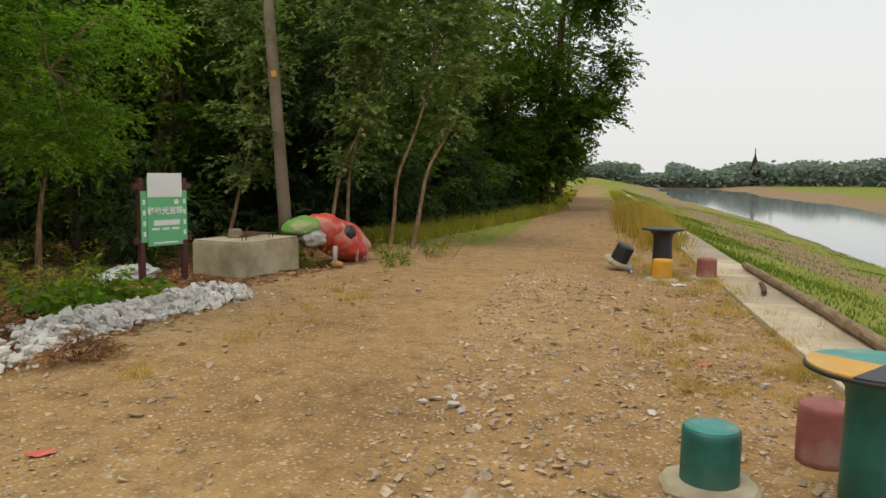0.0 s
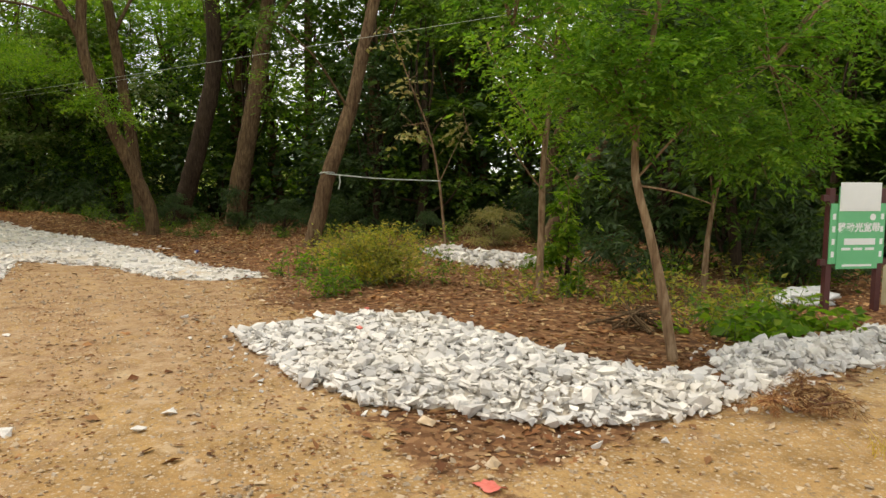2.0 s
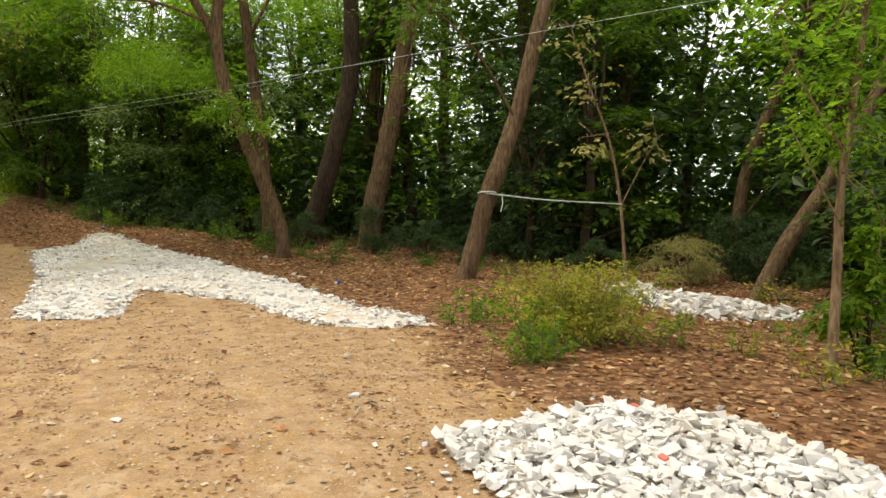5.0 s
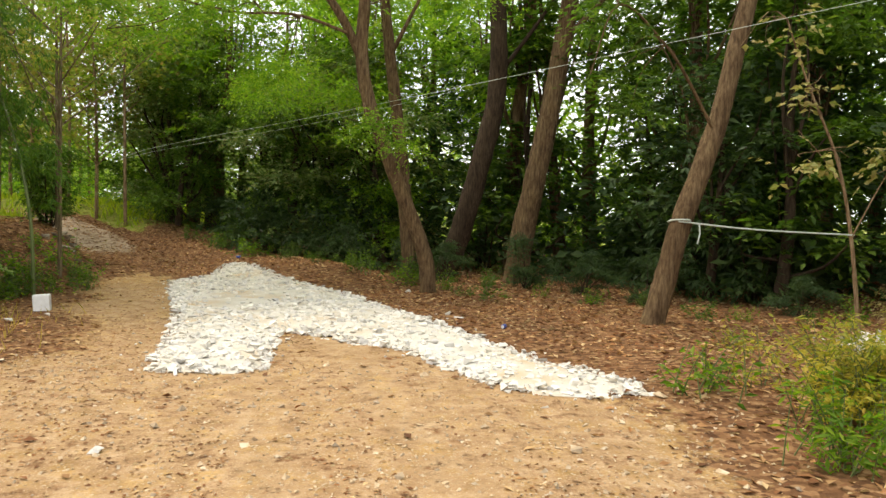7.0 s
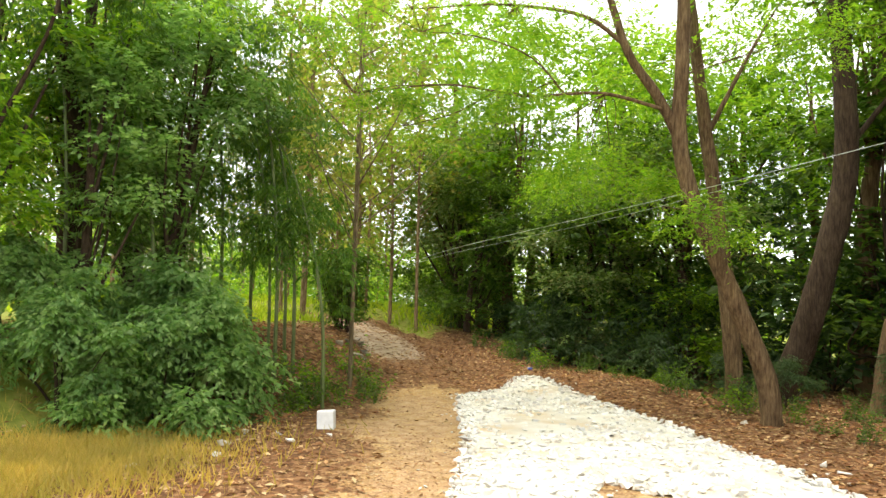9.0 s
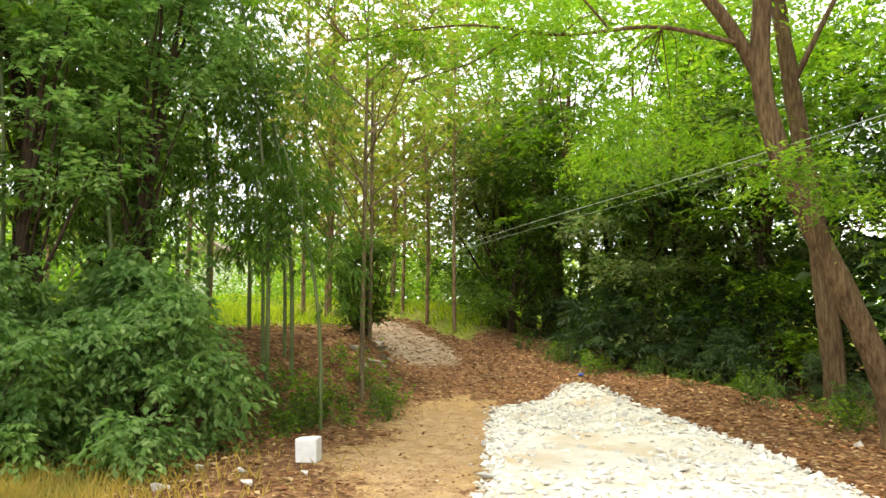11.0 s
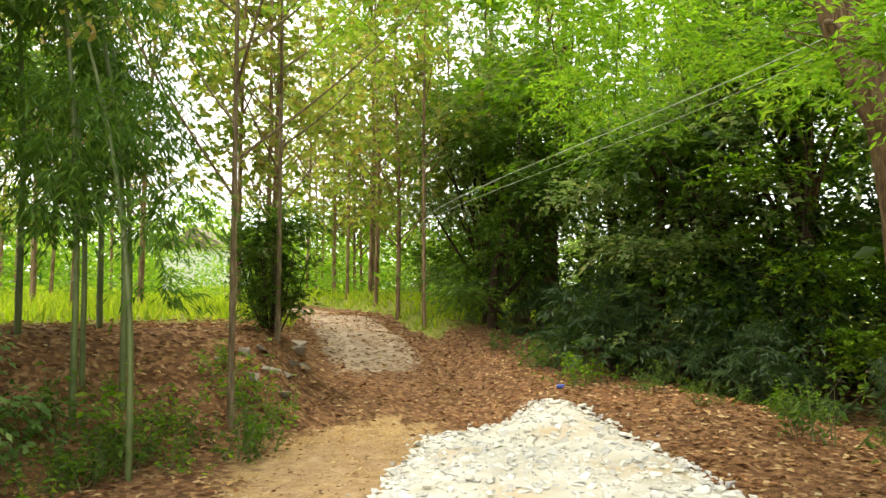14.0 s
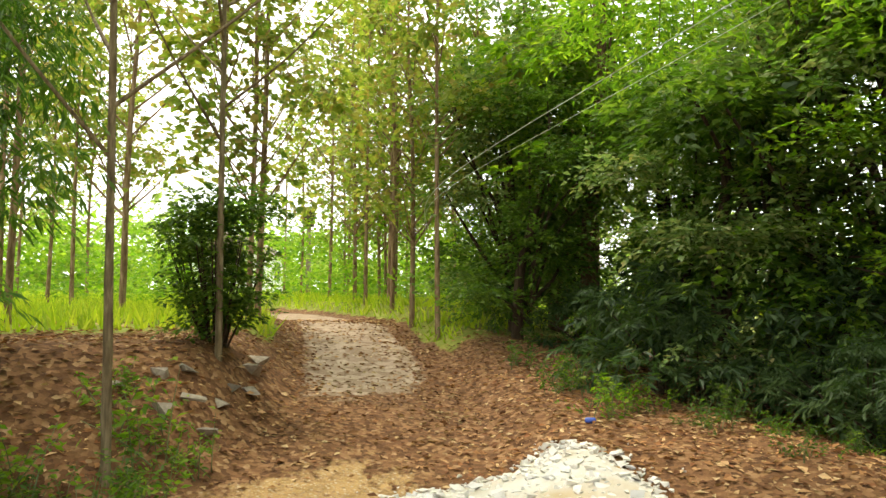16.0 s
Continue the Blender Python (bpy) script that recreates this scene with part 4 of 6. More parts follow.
def wood():
    rng = np.random.default_rng(61)
    dark = [shrub(70 + k, 1.5 + 0.5 * k, 1.5 + 0.15 * k, M["leaf_dark"], M["bark_dark"], "dense dark green understory shrub, toned down for the wood's shade", 50, 0.18, 0.27, droop=0.6) for k in range(3)]
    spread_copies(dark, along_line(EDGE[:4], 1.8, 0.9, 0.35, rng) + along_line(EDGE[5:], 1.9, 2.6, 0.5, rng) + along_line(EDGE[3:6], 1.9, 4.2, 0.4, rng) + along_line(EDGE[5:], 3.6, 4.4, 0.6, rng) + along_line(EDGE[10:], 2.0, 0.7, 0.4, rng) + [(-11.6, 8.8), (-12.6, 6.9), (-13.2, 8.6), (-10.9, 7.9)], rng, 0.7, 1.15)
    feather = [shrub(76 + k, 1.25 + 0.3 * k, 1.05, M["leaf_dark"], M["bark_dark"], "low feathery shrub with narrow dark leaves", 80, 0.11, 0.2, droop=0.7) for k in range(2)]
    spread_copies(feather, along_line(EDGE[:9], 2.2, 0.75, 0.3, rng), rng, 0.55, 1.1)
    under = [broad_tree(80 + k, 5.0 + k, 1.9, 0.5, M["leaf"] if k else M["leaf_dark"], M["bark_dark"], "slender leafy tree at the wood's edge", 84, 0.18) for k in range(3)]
    spread_copies(under, along_line(EDGE[5:], 2.5, 2.6, 0.5, rng) + along_line(EDGE[3:6], 2.5, 4.6, 0.5, rng) + along_line(EDGE[10:], 3.0, 0.9, 0.3, rng) + [(-11.9, 7.6), (-13.0, 6.6)], rng)
    tall = [broad_tree(90 + k, 10.0 + k, 3.1, 2.0, M["leaf"], M["bark"], "tall broadleaved tree with a dense green crown", 100, 0.23) for k in range(3)]
    spread_copies(tall, along_line(EDGE[3:], 4.0, 5.0, 0.8, rng) + along_line(EDGE[2:7], 2.8, 9.5, 0.6, rng) + along_line(EDGE[3:], 7.0, 10.0, 1.2, rng) + [(-14.2, 24.5), (-14.6, 28.0), (-15.6, 35.0), (-16.6, 40.0)], rng, 0.85, 1.2)
    thick = [broad_tree(120 + k, 4.6 + 1.0 * k, 2.0, 0.3, (M["leaf"], M["leaf_grey"], M["leaf_fresh_lit"])[k], M["bark_dark"], "leafy thicket tree with foliage down to the ground", 250, 0.11) for k in range(3)]
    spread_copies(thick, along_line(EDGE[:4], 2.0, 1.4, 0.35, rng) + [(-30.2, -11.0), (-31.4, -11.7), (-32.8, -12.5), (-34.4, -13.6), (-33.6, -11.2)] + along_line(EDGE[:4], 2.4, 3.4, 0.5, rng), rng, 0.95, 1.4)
    airy = [broad_tree(130 + k, 9.5 + k, 2.9, 3.2, M["leaf_backlit_tint"], M["bark"], "tall airy tree with yellow-green leaves tinted as if back-lit", 160, 0.15) for k in range(2)]
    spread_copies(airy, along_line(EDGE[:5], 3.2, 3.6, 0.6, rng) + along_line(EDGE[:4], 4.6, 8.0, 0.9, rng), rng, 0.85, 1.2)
    fresh = [broad_tree(97, 12.0, 3.4, 3.0, M["leaf_fresh_lit"], M["bark"], "tall tree with bright green leaves tinted as if back-lit", 85, 0.24)]
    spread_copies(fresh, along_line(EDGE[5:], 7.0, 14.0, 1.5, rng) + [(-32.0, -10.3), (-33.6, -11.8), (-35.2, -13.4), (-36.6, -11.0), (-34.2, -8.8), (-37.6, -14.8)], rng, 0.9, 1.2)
    low = [weed(100 + k, 0.5 + 0.1 * k, 0.45, M["leaf_fresh_lit"] if k % 2 else M["leaf"], "low green weeds at the foot of the trees", 16, 16, 0.09) for k in range(4)]
    spread_copies(low, along_line(EDGE, 0.8, 0.1, 0.45, rng) + along_line(EDGE[:6], 0.8, -0.5, 0.45, rng), rng, 0.4, 1.05)


wood()

# ---------------------------------------------------------------- the big trees, one by one
def hero(name, label, trunks, boughs, blobs, bark, leaf, per=11, spread=0.28, size=0.13, narrow=0.42, seed=1, group="", fill=2.0, droop=0.3):
    """A tree drawn by its own stems, limbs and leaf masses, in world metres."""
    rng = np.random.default_rng(seed)
    x, y = trunks[0][0][0][:2]
    base = np.array([x, y, float(height(x, y))])
    e = thing(name, pose(*base), label, "tree", group)
    for p, a, b in trunks:
        V, F = tube(np.array(p) - base, a, b, 14 if a > 0.1 else 8, 0.04, rng=rng)
        if abs(p[0][2]) < 0.2 and a > 0.06:
            V[:14] = V[:14] + (V[:14] - V[:14].mean(0)) * np.array([0.14, 0.14, 0])
        put("trunk", build("trunk", V, F, True), bark, e)
    for p, a, b in boughs:
        put("limb", build("limb", *tube(np.array(p) - base, a, b, 7, 0.05, rng=rng), True), bark, e)
    if blobs:
        twigs = []
        pts = clumps([(np.array(c) - base, r, int(n * fill)) for c, r, n in blobs], per, spread, rng, 0.15)
        stems = [np.array(q) - base for p, _, _ in trunks + boughs for q in p[1:]]
        for c, r, n in blobs:
            c = np.array(c) - base
            s = min(stems, key=lambda q: np.linalg.norm(q - c))
            for _ in range(4):
                q = c + rng.normal(0, 0.45, 3) * np.array(r)
                twigs.append(tube([s, (s + q) / 2 + rng.normal(0, 0.12, 3) + (0, 0, 0.15), q], 0.010, 0.003, 4, 0.05, rng=rng))
        put("twig_spray", build("twig_spray", *joined(twigs), True), bark, e)["kind"] = "stuff"
        put("crown", build("crown", *foliage(pts, size, size * narrow, rng, droop)), leaf, e)
    return e


def big_trees():
    hero("forked_tree", "tall brown tree with two leaning stems over the track",
         [([(-22.3, -2.45, -0.1), (-22.28, -2.5, 0.6), (-22.17, -2.68, 1.2), (-22.0, -2.95, 1.9), (-21.85, -3.35, 2.9), (-21.7, -3.7, 3.9), (-21.6, -3.85, 4.8), (-21.55, -3.8, 5.8), (-21.5, -3.75, 8.0)], 0.175, 0.10)],
         [([(-21.62, -3.85, 4.75), (-21.45, -4.15, 5.4), (-21.25, -4.6, 6.1), (-21.1, -4.95, 7.2), (-20.8, -5.6, 9.2)], 0.10, 0.03),
          ([(-21.5, -4.0, 5.2), (-21.0, -5.0, 5.45), (-20.4, -6.2, 5.35), (-19.9, -7.3, 5.5), (-19.2, -8.8, 5.3)], 0.036, 0.008),
          ([(-20.7, -5.6, 5.4), (-20.3, -6.0, 5.9), (-19.6, -6.9, 6.2), (-19.2, -7.6, 6.2)], 0.02, 0.005),
          ([(-20.2, -6.7, 5.4), (-20.2, -7.4, 5.1), (-20.0, -8.3, 4.9)], 0.016, 0.004),
          ([(-21.22, -4.66, 6.3), (-21.0, -5.2, 6.75), (-20.4, -6.4, 6.95), (-19.6, -8.0, 6.8)], 0.045, 0.010),
          ([(-21.7, -3.8, 3.9), (-21.2, -3.7, 3.7), (-20.6, -3.6, 3.35)], 0.025, 0.008)],
         [((-20.0, -6.4, 6.5), (1.9, 2.2, 0.8), 80), ((-18.8, -8.6, 6.3), (1.9, 2.0, 0.8), 80), ((-20.9, -4.6, 8.2), (2.0, 2.0, 0.9), 70), ((-22.4, -7.2, 6.6), (1.8, 1.8, 0.9), 70), ((-23.2, -9.2, 5.8), (1.6, 1.6, 0.8), 60),
          ((-20.2, -6.6, 5.3), (0.9, 1.4, 0.3), 50), ((-19.5, -8.4, 5.3), (0.9, 1.0, 0.35), 40), ((-20.6, -3.5, 3.3), (0.7, 0.8, 0.35), 26), ((-21.2, -2.9, 3.0), (0.6, 0.7, 0.3), 14), ((-22.6, -5.8, 4.7), (1.4, 1.5, 0.7), 60), ((-24.6, -6.6, 4.6), (1.4, 1.4, 0.9), 60), ((-24.0, -8.4, 7.4), (1.8, 1.8, 0.9), 60), ((-19.0, -5.0, 8.2), (1.8, 1.6, 0.7), 50), ((-21.8, -1.6, 6.4), (1.2, 1.4, 0.9), 60), ((-17.6, -10.5, 6.8), (1.8, 1.6, 0.8), 60), ((-23.6, -4.6, 4.4), (1.2, 1.2, 0.7), 50), ((-21.2, -8.6, 8.4), (2, 2, 0.9), 60)],
         M["bark"], M["leaf_backlit_tint"], 15, 0.26, 0.095, 0.32, 201, "big trees by the track", fill=3.0)
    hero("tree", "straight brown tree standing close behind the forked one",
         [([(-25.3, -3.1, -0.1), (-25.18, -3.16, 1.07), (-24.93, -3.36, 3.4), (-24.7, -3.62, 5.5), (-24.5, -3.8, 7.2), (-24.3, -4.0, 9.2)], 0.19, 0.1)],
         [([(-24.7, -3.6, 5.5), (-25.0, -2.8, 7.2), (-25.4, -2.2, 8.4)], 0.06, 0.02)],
         [((-23.2, -3.2, 8.6), (2.0, 2.0, 1.2), 90), ((-24.2, -5.0, 6.8), (1.6, 1.6, 0.9), 60)], M["bark"], M["leaf_backlit_tint"], 12, 0.3, 0.15, 0.40, 202, "big trees by the track")
    hero("tree", "dark leaning tree deep in the undergrowth",
         [([(-26.6, -2.3, -0.1), (-26.3, -1.9, 1.0), (-26.1, -1.4, 2.8), (-26.0, -1.0, 4.6), (-25.8, -1.0, 7.2), (-25.5, -1.3, 10.0)], 0.31, 0.17)],
         [([(-26.0, -1.0, 5.2), (-26.3, 0.4, 7.2), (-26.6, 1.2, 8.6)], 0.07, 0.02)],
         [((-25.6, -1.0, 9.6), (2.4, 2.6, 1.4), 120), ((-26.5, 1.0, 8.4), (1.8, 1.8, 1.1), 70)], M["bark_dark"], M["leaf"], 12, 0.32, 0.16, 0.40, 203, "big trees by the track")
    hero("tree", "thick brown tree leaning out of the undergrowth",
         [([(-25.0, -0.45, -0.1), (-24.95, -0.35, 0.8), (-24.85, -0.15, 1.9), (-24.76, 0.2, 3.7), (-24.64, 0.55, 5.9), (-24.4, 0.95, 9.0)], 0.30, 0.18)],
         [([(-24.65, 0.5, 5.8), (-24.0, 1.8, 7.2), (-23.6, 2.6, 8.4)], 0.08, 0.02)],
         [((-24.2, 1.2, 8.8), (2.2, 2.2, 1.4), 110), ((-23.4, 2.8, 8.0), (1.7, 1.7, 1.0), 70)], M["bark"], M["leaf"], 12, 0.3, 0.16, 0.40, 204, "big trees by the track")
    hero("tree", "leaning brown tree with a rope tied round its trunk",
         [([(-18.2, 1.28, -0.1), (-18.22, 1.5, 0.8), (-18.25, 1.7, 1.6), (-18.3, 1.95, 2.3), (-18.36, 2.25, 3.2), (-18.4, 2.5, 4.3), (-18.5, 2.8, 5.6), (-18.6, 3.2, 8.0)], 0.185, 0.10)],
         [([(-18.3, 2.2, 3.0), (-17.6, 1.2, 4.2), (-17.0, 0.4, 4.6), (-16.8, 0.0, 3.6)], 0.03, 0.008)],
         [((-18.6, 3.0, 7.2), (2.0, 2.2, 1.2), 110), ((-17.6, 0.6, 3.4), (0.5, 0.6, 0.8), 34), ((-17.2, 0.3, 4.6), (0.8, 0.9, 0.5), 34), ((-18.2, 4.6, 5.4), (1.3, 1.4, 0.8), 60)],
         M["bark"], M["leaf"], 11, 0.24, 0.12, 0.34, 205, "big trees by the track")
    hero("tree", "leaning trunk with a broken stub among dark shrubs",
         [([(-20.25, 7.65, -0.1), (-20.3, 7.75, 1.0), (-20.4, 8.0, 2.4), (-20.46, 8.5, 3.7), (-20.5, 9.0, 4.7), (-20.6, 9.5, 6.5)], 0.16, 0.09)],
         [([(-20.3, 7.75, 1.0), (-20.2, 8.6, 2.1), (-20.1, 9.8, 2.9)], 0.04, 0.015)],
         [((-20.6, 9.4, 6.8), (2.2, 2.4, 1.2), 110)], M["bark"], M["leaf"], 12, 0.3, 0.18, 0.42, 206, "big trees by the track")
    hero("tree", "stout leaning trunk at the edge of the wood",
         [([(-15.8, 5.7, -0.1), (-15.82, 6.15, 0.8), (-15.9, 6.9, 1.9), (-16.1, 7.8, 3.4), (-16.3, 8.6, 5.6)], 0.15, 0.07)], [],
         [((-16.2, 8.4, 5.6), (1.8, 2.0, 1.2), 90)], M["bark"], M["leaf"], 12, 0.3, 0.17, 0.42, 207, "big trees by the track")
    hero("sapling", "thin sapling with drying tan leaves and a rope end",
         [([(-17.8, 4.28, -0.05), (-17.86, 4.22, 0.7), (-17.9, 4.15, 1.4), (-17.93, 3.9, 2.6), (-17.97, 3.45, 3.7), (-18.0, 3.1, 4.7)], 0.035, 0.012)],
         [([(-17.88, 4.15, 1.45), (-17.85, 4.45, 2.1), (-17.8, 4.75, 2.7)], 0.014, 0.005), ([(-17.9, 4.0, 2.2), (-17.7, 3.5, 2.7), (-17.6, 3.15, 3.0)], 0.012, 0.004)],
         [((-17.95, 3.5, 3.5), (0.6, 0.7, 0.7), 11), ((-18.0, 3.15, 4.5), (0.6, 0.7, 0.5), 13), ((-17.8, 4.6, 2.6), (0.5, 0.55, 0.6), 10), ((-17.65, 3.4, 2.5), (0.6, 0.65, 0.4), 11)],
         M["bark_pale"], M["leaf_dry"], 6, 0.13, 0.13, 0.7, 208, droop=0.6, fill=1.3)
    hero("young_tree", "young tree with a bare pale leaning trunk and feathery green leaves",
         [([(-7.28, 3.56, -0.05), (-7.38, 3.48, 0.61), (-7.49, 3.37, 1.22), (-7.57, 3.29, 1.6), (-7.6, 3.3, 2.1), (-7.5, 3.4, 3.0), (-7.5, 3.6, 4.2)], 0.052, 0.014)],
         [([(-7.57, 3.29, 1.6), (-7.4, 3.7, 2.1), (-7.3, 4.4, 2.6)], 0.013, 0.004), ([(-7.6, 3.3, 2.0), (-7.7, 2.8, 2.5), (-7.8, 2.2, 2.9)], 0.013, 0.004), ([(-7.57, 3.29, 1.55), (-7.45, 3.6, 1.5), (-7.35, 3.95, 1.38)], 0.012, 0.004)],
         [((-7.5, 3.5, 2.35), (0.8, 1.0, 0.4), 90), ((-7.4, 4.4, 1.95), (0.7, 0.9, 0.35), 70), ((-7.6, 2.7, 2.5), (0.7, 0.8, 0.4), 60), ((-7.5, 3.4, 2.75), (0.8, 1.0, 0.5), 90), ((-7.4, 4.5, 2.85), (0.9, 1.1, 0.5), 90), ((-7.7, 2.5, 3.1), (0.8, 0.8, 0.45), 50), ((-7.5, 3.6, 3.7), (1.2, 1.5, 0.7), 130), ((-7.6, 3.2, 2.15), (0.3, 0.45, 0.25), 18), ((-7.3, 4.9, 2.25), (0.5, 0.7, 0.3), 34), ((-7.4, 5.4, 3.2), (0.8, 0.9, 0.5), 60), ((-7.6, 2.0, 3.6), (0.8, 0.8, 0.5), 40)],
         M["bark_pale"], M["leaf_feather"], 18, 0.17, 0.075, 0.4, 209, fill=1.9)
    hero("young_tree", "slim young tree with a thin straight trunk and sparse leaves",
         [([(-11.02, 3.8, -0.05), (-11.1, 3.85, 0.9), (-11.19, 3.9, 1.9), (-11.22, 3.98, 2.5), (-11.27, 4.09, 3.4), (-11.3, 4.2, 5.0)], 0.055, 0.018)],
         [([(-11.2, 3.92, 2.1), (-11.1, 3.4, 2.7), (-11.0, 3.0, 3.3)], 0.018, 0.005), ([(-11.1, 3.87, 1.4), (-10.9, 3.5, 1.75), (-10.8, 3.1, 2.3)], 0.012, 0.004)],
         [((-11.2, 3.9, 2.4), (0.7, 0.8, 0.4), 40), ((-11.2, 4.2, 3.6), (0.9, 0.9, 0.4), 50), ((-11.2, 3.9, 3.0), (0.7, 0.7, 0.5), 50), ((-11.3, 4.2, 4.2), (1.0, 1.0, 0.6), 44), ((-11.0, 3.0, 3.2), (0.5, 0.5, 0.4), 14), ((-11.0, 4.2, 1.7), (0.35, 0.5, 0.9), 24)],
         M["bark_pale"], M["leaf_backlit_tint"], 12, 0.18, 0.09, 0.45, 210)
    hero("young_tree", "slim grey sapling in front of dark undergrowth",
         [([(-10.78, 6.21, -0.05), (-10.83, 6.27, 0.7), (-10.85, 6.37, 1.31), (-10.7, 6.6, 2.4)], 0.05, 0.015)],
         [([(-10.85, 6.35, 1.3), (-10.7, 6.1, 2.0), (-10.5, 5.8, 2.6)], 0.015, 0.004)],
         [((-10.6, 6.4, 2.5), (0.9, 1.0, 0.6), 60), ((-10.5, 6.0, 1.75), (0.5, 0.7, 0.35), 26), ((-10.7, 7.0, 1.9), (0.6, 0.7, 0.5), 30)],
         M["bark_pale"], M["leaf"], 11, 0.18, 0.12, 0.5, 211)
    for k, p in enumerate([[(-11.9, 10.85, 0), (-11.75, 10.95, 0.7), (-11.7, 11.1, 1.3), (-11.5, 11.3, 2.4)], [(-10.1, 12.0, 0), (-10.0, 12.05, 0.8), (-9.95, 12.2, 1.55), (-9.6, 12.5, 2.6), (-9.4, 12.8, 4.0)],
                           [(-9.75, 12.2, 0), (-9.75, 12.2, 0.7), (-9.76, 12.3, 1.65), (-9.6, 12.5, 2.6)], [(-9.0, 12.65, 0), (-8.93, 12.7, 0.6), (-8.94, 12.8, 1.35), (-8.6, 13.15, 2.7), (-8.4, 13.5, 4.2)],
                           [(-8.6, 12.9, 0), (-8.48, 13.0, 0.8), (-8.4, 13.15, 1.6), (-8.05, 13.45, 2.5), (-7.9, 13.8, 3.4)]]):
        t = p[-1]
        hero("young_tree", "thin leaning roadside tree with broad grey-green leaves", [(p, 0.05, 0.015)], [],
             [((t[0], t[1], t[2] + 0.3), (1.0, 1.1, 0.7), 60), ((t[0] - 0.3, t[1], t[2] - 0.7), (0.8, 0.9, 0.5), 34), ((t[0], t[1] + 0.4, t[2] + 1.5), (1.1, 1.1, 0.8), 70), ((t[0] - 0.6, t[1] + 0.2, t[2] + 2.6), (1.3, 1.3, 0.9), 80)],
             M["bark_pale"], M["leaf_grey"], 11, 0.2, 0.13, 0.6, 220 + k, "leaning roadside trees")
    # the tall crown that leans out over the far road
    hero("tree", "tall dark-crowned tree leaning over the far end of the road",
         [([(-13.6, 31.0, -0.1), (-13.4, 31.0, 3.0), (-13.0, 31.0, 7.0), (-12.6, 31.2, 12.0)], 0.25, 0.08)], [],
         [((-11.6, 31.4, 9.0), (2.0, 2.6, 2.4), 150), ((-12.0, 31.0, 12.0), (2.6, 2.8, 2.0), 150), ((-13.6, 30.0, 6.0), (2.2, 2.2, 2.0), 120), ((-10.6, 31.6, 6.2), (1.0, 1.2, 1.4), 50), ((-13.2, 29.5, 3.4), (1.8, 2.0, 1.4), 90), ((-12.6, 31, 15), (2.6, 2.6, 2), 120), ((-12.4, 30.6, 4.2), (2.2, 2.4, 1.6), 120), ((-11.2, 31.2, 4.6), (1.2, 1.4, 1.2), 70), ((-13.4, 29.6, 1.6), (1.6, 2.0, 1.2), 90), ((-12.3, 30.4, 2.6), (1.3, 1.6, 1.2), 90), ((-13.8, 28.0, 2.6), (1.6, 1.8, 2.0), 110)],
         M["bark"], M["leaf"], 14, 0.26, 0.2, 0.55, 230, fill=3.4)


big_trees()

# ---------------------------------------------------------------- the earth bank, bamboo and poplars
M["bark_slim"] = bark_mat("slim_grey_brown_bark", [(0.09, 0.066, 0.036), (0.165, 0.125, 0.072), (0.26, 0.205, 0.125)], 0.25)


BANK_ME = []
for stone_me in STONE_ME:
    me = stone_me.copy()
    me.materials.clear()
    me.materials.append(M["bank_stone"])
    BANK_ME.append(me)


